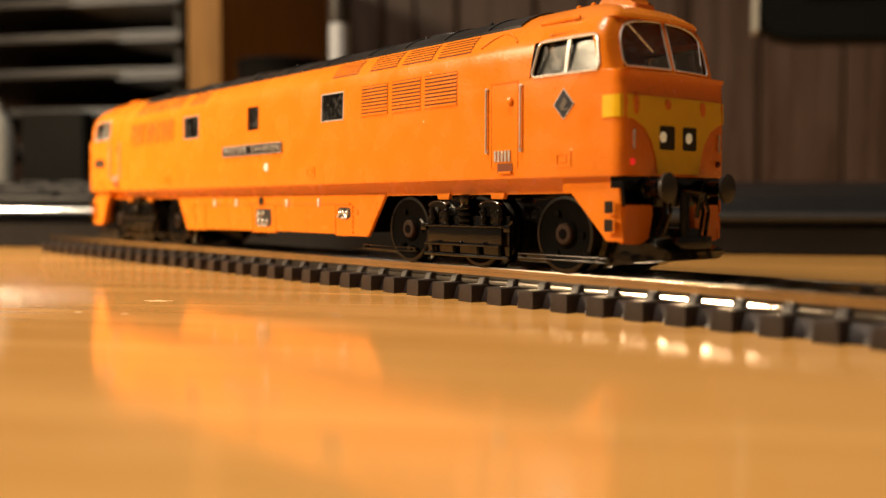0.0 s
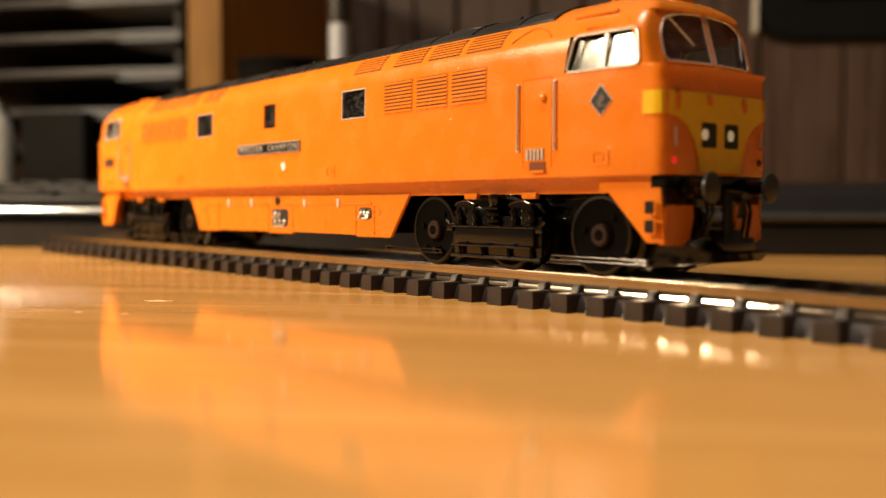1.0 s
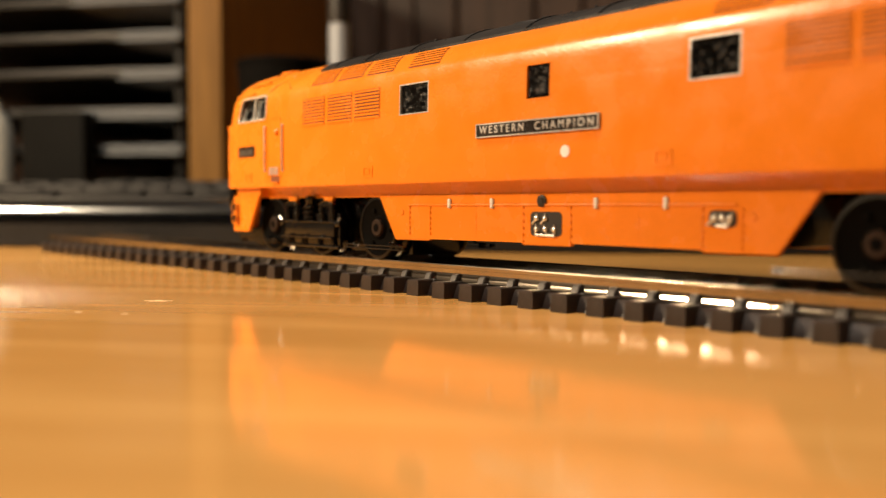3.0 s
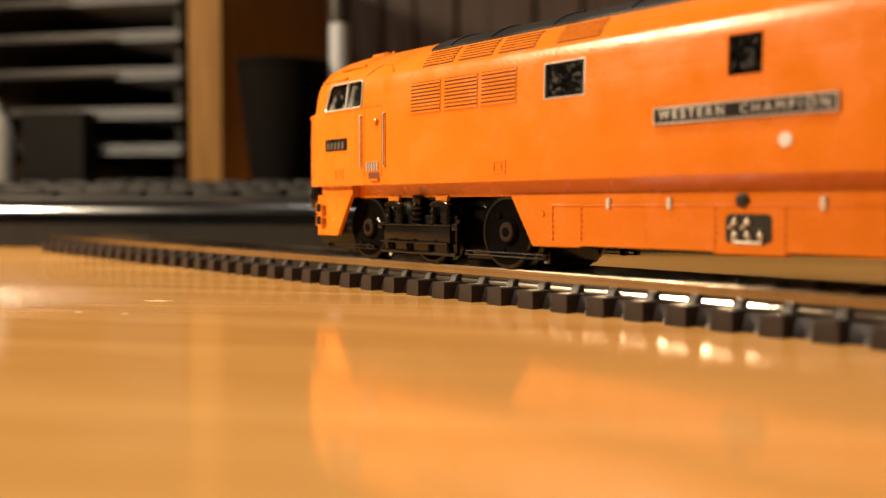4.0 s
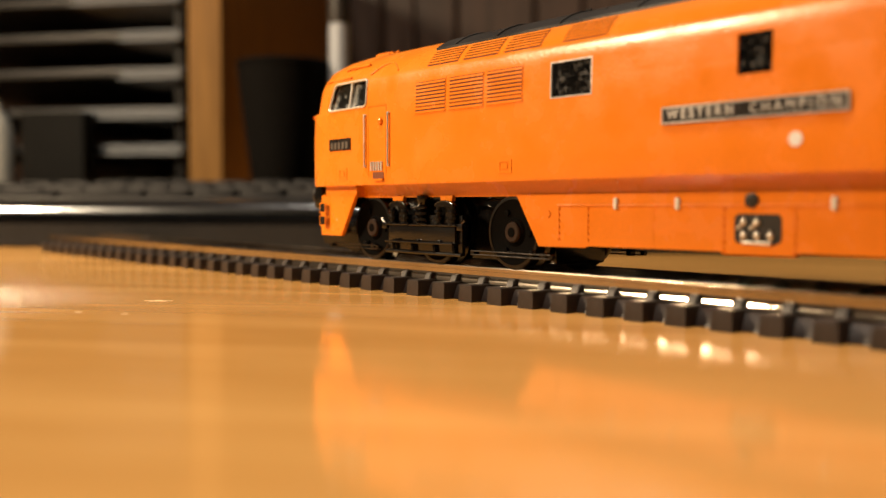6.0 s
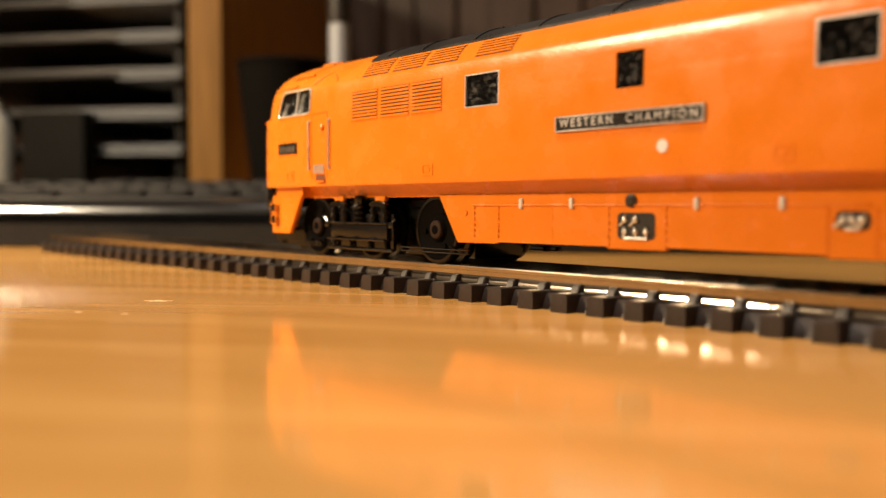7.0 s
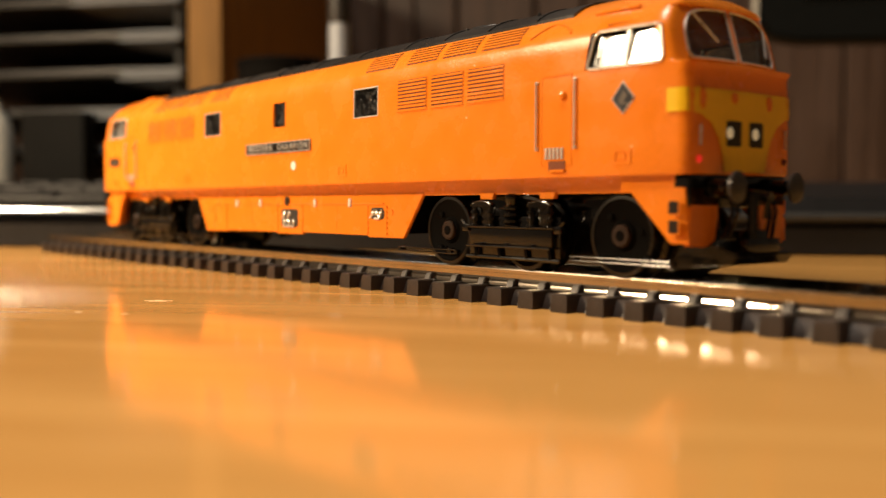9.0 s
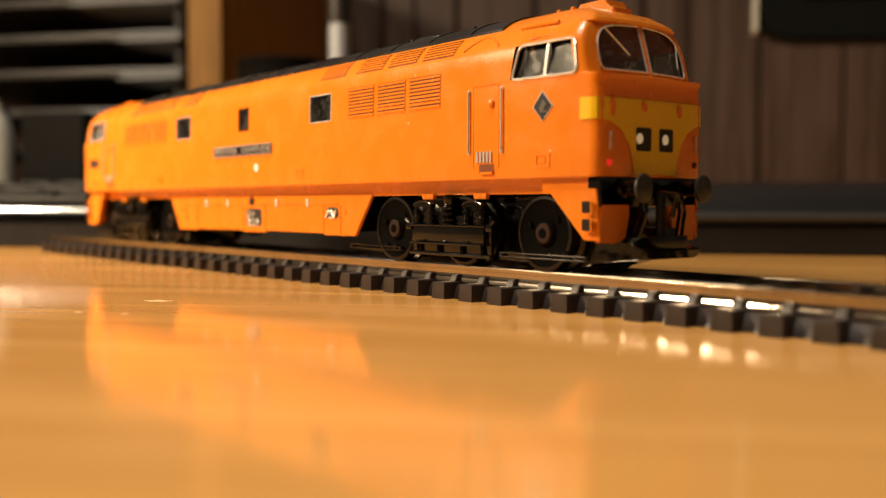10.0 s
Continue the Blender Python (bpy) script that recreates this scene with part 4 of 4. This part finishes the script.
    box(bm, a, b, -4.6, 4.6, 4.4, 6.4, 0.3)
    rod(bm, (fx(111.8), -2.2, 4.0), (fx(111.8), -2.2, 13.0), 0.8)
    rod(bm, (fx(108.0), 0, 12.9), (fx(113.5), 0, 12.2), 0.8)
    rod(bm, (fx(113.2), 0, 12.2), (fx(112.6), 0, 9.2), 0.45)
    part("coupling", bm, CHASSIS, loco, "black hook coupling")
    for y in (-5.6, -4.2, 4.6, 6.0):
        bm = bmesh.new()
        pts = [(fx(108.2), y, 13.2), (fx(110.2), y, 12.6), (fx(110.7), y * 1.06, 10.0), (fx(110.0), y * 1.15, 7.6), (fx(109.6), y * 1.2, 6.4)]
        for p, q in zip(pts, pts[1:]):
            rod(bm, p, q, 0.35, 6)
        part("brake_hose", bm, CHASSIS, loco, "black brake hose")
    # plough and frame end under the beam
    bm = bmesh.new()
    prism(bm, [(fx(98.5), 5.6), (fx(108.5), 5.6), (fx(113.0), 4.2), (fx(112.0), 2.8), (fx(103.0), 1.9), (fx(100.5), 1.2), (fx(98.0), 1.6)], "y", -8.0, 8.0, 0.2)
    part("frame_end", bm, CHASSIS, loco)


def roof_details(loco):
    """The dark centre of the roof, its ribs, and small fittings."""
    def roof_pt(x, z, s, out):
        return (x, s * side_y(z, out * 0.5), z + out)
    zs = [40.45, 41.0, 41.6, 42.2, 42.8, 43.3]
    bm = bmesh.new()
    xs = [-71.5 + (84.5 + 71.5) * i / 40 for i in range(41)]
    full = [(z, 1) for z in zs] + [(z, -1) for z in reversed(zs)]
    grid = [[bm.verts.new(roof_pt(x, z, s, 0.32)) for z, s in full] for x in xs]
    for q, r in zip(grid, grid[1:]):
        for i in range(len(full) - 1):
            bm.faces.new((q[i], q[i + 1], r[i + 1], r[i]))
    ex = bmesh.ops.extrude_edge_only(bm, edges=[e for e in bm.edges if e.is_boundary])
    for v in ex["geom"]:
        if isinstance(v, bmesh.types.BMVert):
            v.co.z -= 0.5
    r = part("roof_panel", bm, ROOF, loco, "dark painted roof panel")
    bm = bmesh.new()
    for x in (-66, -55, -40, -24, -8, 8, 24, 40, 52, 64, 76):
        for z0, z1 in zip(zs, zs[1:]):
            for s in (1, -1):
                rod(bm, roof_pt(x, z0, s, 0.4), roof_pt(x, z1, s, 0.4), 0.15, 5)
    part("roof_ribs", bm, ROOF, r)
    rng = random.Random(9)
    for x, y in [(rng.uniform(-68, 82), rng.choice((-1, 1)) * rng.uniform(2, 9)) for _ in range(26)]:
        bm = bmesh.new()
        z = next(l[0] for l in reversed(LEVELS) if l[1] >= abs(y))
        lathe(bm, [(0, 0.35), (0.3, 0.32), (0.45, 0.15)], "z", (x, y, z + 0.3), 8)
        part("roof_bolt", bm, ROOF, r)
    for x, w, h in ((-50, 8, 0.5), (-15, 12, 0.4), (20, 9, 0.5), (55, 12, 0.5)):
        bm = bmesh.new()
        lathe(bm, [(0, w * 0.5), (h, w * 0.46), (h + 0.2, w * 0.3)], "z", (x, 0, 43.2), 24)
        part("roof_fan", bm, ROOF, r)
    for sx in (1, -1):
        bm = bmesh.new()
        x = 96.0 if sx > 0 else -97.5
        prism(bm, [(x - sx * 2.0, 42.4), (x - sx * 1.4, 44.1), (x + sx * 4.4, 44.2), (x + sx * 4.7, 43.2), (x + sx * 6.2, 42.6), (x + sx * 6.2, 41.4)], "y", -2.8, 2.8, 0.25)
        part("horn_box", bm, ORANGE, loco, "orange roof horn box")
        bm = bmesh.new()
        for s in (1, -1):
            rod(bm, (x - sx * 6, s * side_y(39.8, 0.12), 39.9), (x + sx * 2.6, s * side_y(39.75, 0.12), 39.85), 0.3, 6)
        pair("roof_strip", bm, ORANGE, loco)
        bm = bmesh.new()
        for s in (1, -1):
            rod(bm, (x - sx * 2.0, s * side_y(37.6, 0.1), 37.6), (x + sx * 8.0, s * side_y(37.6, 0.1, x + sx * 8.0), 37.6), 0.22, 6)
        pair("rain_gutter", bm, ORANGE, loco)
        for y, dx, z in ((-4.0, 4.9, 42.6), (-4.0, 1.7, 42.6), (6.5, 6.0, 41.8)):
            bm = bmesh.new()
            lathe(bm, [(0, 0.5), (0.9, 0.45), (1.1, 0.2)], "z", (x - sx * dx, y, z), 8)
            part("lifting_eye", bm, ORANGE, loco)


BOGIES = ((73.8, 71.2), (-71.6, -74.5))  # wheel centres' middle and side frame's middle


def running_gear(loco):
    """Black underframe, bogie frames and springs."""
    bm = bmesh.new()
    box(bm, -104, 103, -11.3, 11.3, 13.0, 15.3)
    box(bm, -42, 40, -11.0, 11.0, 5.6, 13.0, 0.5)
    part("underframe", bm, CHASSIS, loco, "black underframe")
    bm = bmesh.new()
    box(bm, -104, 103, -10.0, 10.0, 15.3, 20)
    box(bm, 88, 103, -13, 13, 20, 28)
    box(bm, -104, -89, -13, 13, 20, 28)
    box(bm, -84, 84, -11.0, 11.0, 20, 40)
    part("interior_block", bm, SHADOW, loco, "dark interior")
    for hub, c in BOGIES:
        bm = bmesh.new()
        box(bm, hub - 27.5, hub + 27.5, -7.4, 7.4, 1.1, 13.0, 0.8)
        part("bogie_block", bm, CHASSIS, loco, "black bogie centre")
        bm = bmesh.new()
        for s in (1, -1):
            lo, hi = sorted((s * 12.6, s * 13.7))
            box(bm, c - 9.9, c + 10.1, lo, hi, 4.2, 7.5, 0.2)
            lo, hi = sorted((s * 11.7, s * 12.7))
            box(bm, c - 11.2, c + 11.2, lo, hi, 2.0, 9.4, 0.25)
            # the ledge along the foot of the frame and the bright upper edge
            lo, hi = sorted((s * 13.4, s * 14.6))
            box(bm, c - 10.1, c + 10.3, lo, hi, 4.0, 4.32, 0.1, 1)
            lo, hi = sorted((s * 13.0, s * 14.1))
            box(bm, c - 10.6, c + 10.8, lo, hi, 7.35, 7.62, 0.1, 1)
            rod(bm, (c - 10.1, s * 14.55, 4.25), (c + 10.3, s * 14.55, 4.2), 0.2, 10)
            for x0, x1 in ((c - 10.4, c - 3.4), (c - 2.8, c + 2.6), (c + 3.2, c + 10.6)):
                rod(bm, (x0, s * 14.1, 7.5), (x1, s * 14.1, 7.55), 0.17, 10)
            for x in (c - 7.0, c - 0.6, c + 5.8):
                lathe(bm, [(4.2, 0.55), (4.65, 0.5), (4.8, 0.2)], "z", (x, s * 14.1, 0), 8)
            for x in (c - 9.0, c - 3.0, c + 3.6, c + 9.2):
                rod(bm, (x, s * 13.2, 4.2), (x + 0.3, s * 13.2, 2.4), 0.4, 6)
            rod(bm, (c - 11.4, s * 13.2, 2.3), (c + 11.4, s * 13.2, 2.2), 0.32, 6)
            # end brackets that step down to the wheels
            for e in (-1, 1):
                lo, hi = sorted((c + e * 10.6, c + e * 12.2))
                a, b = sorted((s * 12.4, s * 13.8))
                box(bm, lo, hi, a, b, 6.6, 7.9, 0.25)
                rod(bm, (c + e * 11.4, s * 13.4, 7.6), (c + e * 12.6, s * 13.4, 8.6), 0.35, 6)
        b = pair("bogie_frame", bm, CHASSIS, loco, "glossy black bogie side frame")
        for x, kind in ((c - 7.0, 0), (c, 1), (c + 7.2, 0)):
            bm = bmesh.new()
            for s in (1, -1):
                if kind:
                    prof = [(7.6, 1.5), (7.9, 1.5), (8.0, 1.1)]
                    for i in range(3):
                        prof += [(8.3 + i * 1.15, 1.6), (8.75 + i * 1.15, 1.6), (8.9 + i * 1.15, 0.95)]
                    lathe(bm, prof + [(12.2, 1.25), (13.0, 1.2), (13.2, 0.7)], "z", (x, s * 13.0, 0), 16)
                    lo, hi = sorted((s * 13.0, s * 14.4))
                    box(bm, x - 1.9, x + 1.9, lo, hi, 10.55, 10.8, 0.1, 1)
                    rod(bm, (x - 0.2, s * 14.4, 10.7), (x + 0.9, s * 14.5, 11.6), 0.16, 6)
                else:
                    # an arched hanger over a dark slot, with a stack of collars at each leg
                    arch = [(x - 2.6, 10.9)] + [(x - 2.6 * math.cos(math.pi * i / 8), 11.1 + 0.85 * math.sin(math.pi * i / 8)) for i in range(9)] + [(x + 2.6, 10.9)]
                    prism(bm, arch, "y", s * 12.4, s * 14.0, 0.12)
                    for p, q in zip(arch[1:], arch[2:-1]):
                        rod(bm, (p[0], s * 13.95, p[1]), (q[0], s * 13.95, q[1]), 0.16, 8)
                    lo, hi = sorted((s * 12.0, s * 12.8))
                    box(bm, x - 1.1, x + 1.1, lo, hi, 7.6, 11.0, 0.1, 1)
                    for dx in (-2.05, 2.05):
                        lathe(bm, [(7.55, 1.15), (7.95, 1.1), (8.05, 0.6), (8.5, 0.6), (8.6, 0.95), (9.1, 0.95), (9.2, 0.6), (9.75, 0.6), (9.85, 0.9), (10.35, 0.85), (10.45, 0.55), (11.0, 0.55)], "z", (x + dx, s * 13.4, 0), 12)
            pair("spring", bm, CHASSIS, b, "glossy black spring and damper")
        # guard irons and brake rods near the rail
        for x0, x1 in ((hub + 11.5, hub + 31.0), (hub - 34.0, hub - 17.0)):
            bm = bmesh.new()
            for s in (1, -1):
                rod(bm, (x0, s * 13.6, 2.55), (x1, s * 13.6, 2.5), 0.13, 8)
                rod(bm, (x0, s * 13.5, 3.2), (x1, s * 13.5, 3.15), 0.13, 8)
                lo, hi = sorted((s * 12.0, s * 13.6))
                box(bm, x0, x0 + 0.8, lo, hi, 2.4, 3.3)
                box(bm, x1 - 2.4, x1 - 1.2, lo, hi, 2.3, 3.5, 0.15, 1)
                lathe(bm, [(3.4, 0.7), (3.8, 0.65), (4.0, 0.3)], "z", (x1 - 4.2, s * 13.2, 0), 10)
                lathe(bm, [(-0.5, 0.45), (0.5, 0.45)], "y", (x1 + 0.6, s * 13.6, 2.85), 10)
            pair("brake_rod", bm, RODS, b, "dark brake rod")


def wheelsets(loco):
    """The six turning wheelsets, with the place of each along the locomotive."""
    wheels = []
    for hub, _ in BOGIES:
        for x in (hub - 20.6, hub, hub + 20.6):
            e = new("wheelset")
            e.parent = loco
            bm = bmesh.new()
            lathe(bm, [(-11.0, 0.9), (11.0, 0.9)], "y", (0, 0, 0), 12)
            for s in (1, -1):
                lathe(bm, [(s * 7.6, 6.1), (s * 10.30, 6.2), (s * 10.5, 6.0), (s * 10.2, 5.3), (s * 9.9, 2.6), (s * 10.3, 2.2), (s * 10.3, 1.4)], "y", (0, 0, 0), 36)
                for k in range(3):
                    a = k * math.pi / 1.5
                    lathe(bm, [(s * 9.9, 0.6), (s * 10.45, 0.55), (s * 10.5, 0.2)], "y", (3.9 * math.cos(a), 0, 3.9 * math.sin(a)), 10)
            part("wheel_centre", bm, WHEEL, e)
            for s in (1, -1):
                bm = bmesh.new()
                rings = [(s * 7.2, 7.5), (s * 7.9, 7.5), (s * 8.3, 6.72), (s * 10.2, 6.64), (s * 10.5, 6.45), (s * 10.55, 5.95), (s * 7.2, 5.9)]
                lathe(bm, rings, "y", (0, 0, 0), 40)
                part("tyre", bm, STEEL, e, "steel tyre")
                bm = bmesh.new()
                lathe(bm, [(s * 10.2, 1.9), (s * 10.7, 1.85), (s * 10.9, 1.6), (s * 10.95, 0.4)], "y", (0, 0, 0), 20)
                part("hub", bm, HUB, e, "brown hub")
            wheels.append((e, x))
    return wheels


# the body's orange darkened, with the shade of grooves and recesses in its colour
GROOVE_SHADE = material("orange_groove_shade", (0.16, 0.036, 0.004), 0.7, var=0.1, scale=200)
GREYBAR = material("dull_grey_bars", (0.09, 0.075, 0.06), 0.5, var=0.2, scale=300)
BUFFER = material("buffer_head_plastic", (0.03, 0.028, 0.027), 0.35, var=0.25, scale=300, bump=0.1)
RODS = material("dark_metal_rods", (0.045, 0.043, 0.042), 0.2, metal=0.95, var=0.2, scale=200)


def locomotive():
    loco = thing("model_locomotive", "orange model diesel locomotive with a yellow warning panel", "locomotive", pose(-0.2078, 0, RAIL_TOP * MM))
    global RISE, WARP
    over = Matrix.Translation((0, MIDDLE, 0))
    RISE, WARP = 0.0002, Matrix.Translation((0, BODY_MIDDLE, 0)) @ Matrix.Diagonal((1, 0.88, 1, 1))
    shell(loco)
    side_windows(loco)
    grilles(loco)
    details_side(loco)
    skirts(loco)
    for sx in (1, -1):
        nose_details(loco, sx)
    roof_details(loco)
    RISE, WARP = 0.0, over @ Matrix.Diagonal((1, 0.84, 1, 1))
    running_gear(loco)
    WARP = Matrix.Diagonal((0.955, 0.93, 0.955, 1))
    found = wheelsets(loco)
    WARP = Matrix()
    return loco, found


# ---- build ----
room()
desk()
keyboard()
letter_trays()
background_things()
track()
LOCO, WHEELS = locomotive()

# place of the locomotive along the track, in millimetres, second by second
RUN = [(0.0, -207.8), (0.5, -207.8), (0.6, -207.8), (0.7, -207.4), (0.8, -206.0), (0.9, -203.5), (1.0, -200.1), (1.1, -196.2), (1.3, -188.0), (1.5, -179.7), (2.0, -158.3), (2.5, -136.5), (3.0, -114.2), (3.2, -105.4),
       (3.5, -92.3), (3.7, -84.0), (3.9, -77.7), (4.1, -74.9), (4.3, -74.45), (4.5, -74.45), (5.0, -74.5), (6.4, -74.5), (6.5, -74.6), (6.6, -76.0), (6.7, -80.2), (6.8, -85.3), (6.9, -90.4), (7.0, -95.3), (7.2, -104.4), (7.5, -118.6), (8.0, -143.5),
       (8.3, -159.3), (8.5, -169.9), (9.0, -195.8), (9.1, -201.0), (9.2, -205.1), (9.3, -208.6), (9.4, -210.9), (9.5, -212.1), (9.6, -212.4), (10.0, -212.4)]


def run_at(t):
    """The place at a time, by a smooth curve through the rows."""
    for i in range(len(RUN) - 1):
        (t0, s0), (t1, s1) = RUN[i], RUN[i + 1]
        if t0 <= t <= t1:
            before = RUN[i - 1] if i else RUN[i]
            after = RUN[i + 2] if i + 2 < len(RUN) else RUN[i + 1]
            m0 = (s1 - before[1]) / (t1 - before[0])
            m1 = (after[1] - s0) / (after[0] - t0)
            d = (s1 - s0) / (t1 - t0)
            m0 = 0 if d * m0 <= 0 else math.copysign(min(abs(m0), 3 * abs(d)), d)
            m1 = 0 if d * m1 <= 0 else math.copysign(min(abs(m1), 3 * abs(d)), d)
            h, u = t1 - t0, (t - t0) / (t1 - t0)
            return s0 * (2 * u**3 - 3 * u**2 + 1) + m0 * h * (u**3 - 2 * u**2 + u) + s1 * (3 * u**2 - 2 * u**3) + m1 * h * (u**3 - u**2)
    return RUN[-1][1]


WHEEL_UP = RAIL_HEAD - RAIL_TOP + 6.36  # axle height above the body's own zero


def motions():
    times = [i / 10 for i in range(101)]
    walk(LOCO, [(t, pose(run_at(t) * MM, 0, RAIL_TOP * MM)) for t in times])
    for wheel, x in WHEELS:
        walk(wheel, [(t, pose(x * MM, MIDDLE * MM, WHEEL_UP * MM, 0, math.degrees((run_at(t) + 208) / 6.36), 0)) for t in times])


motions()
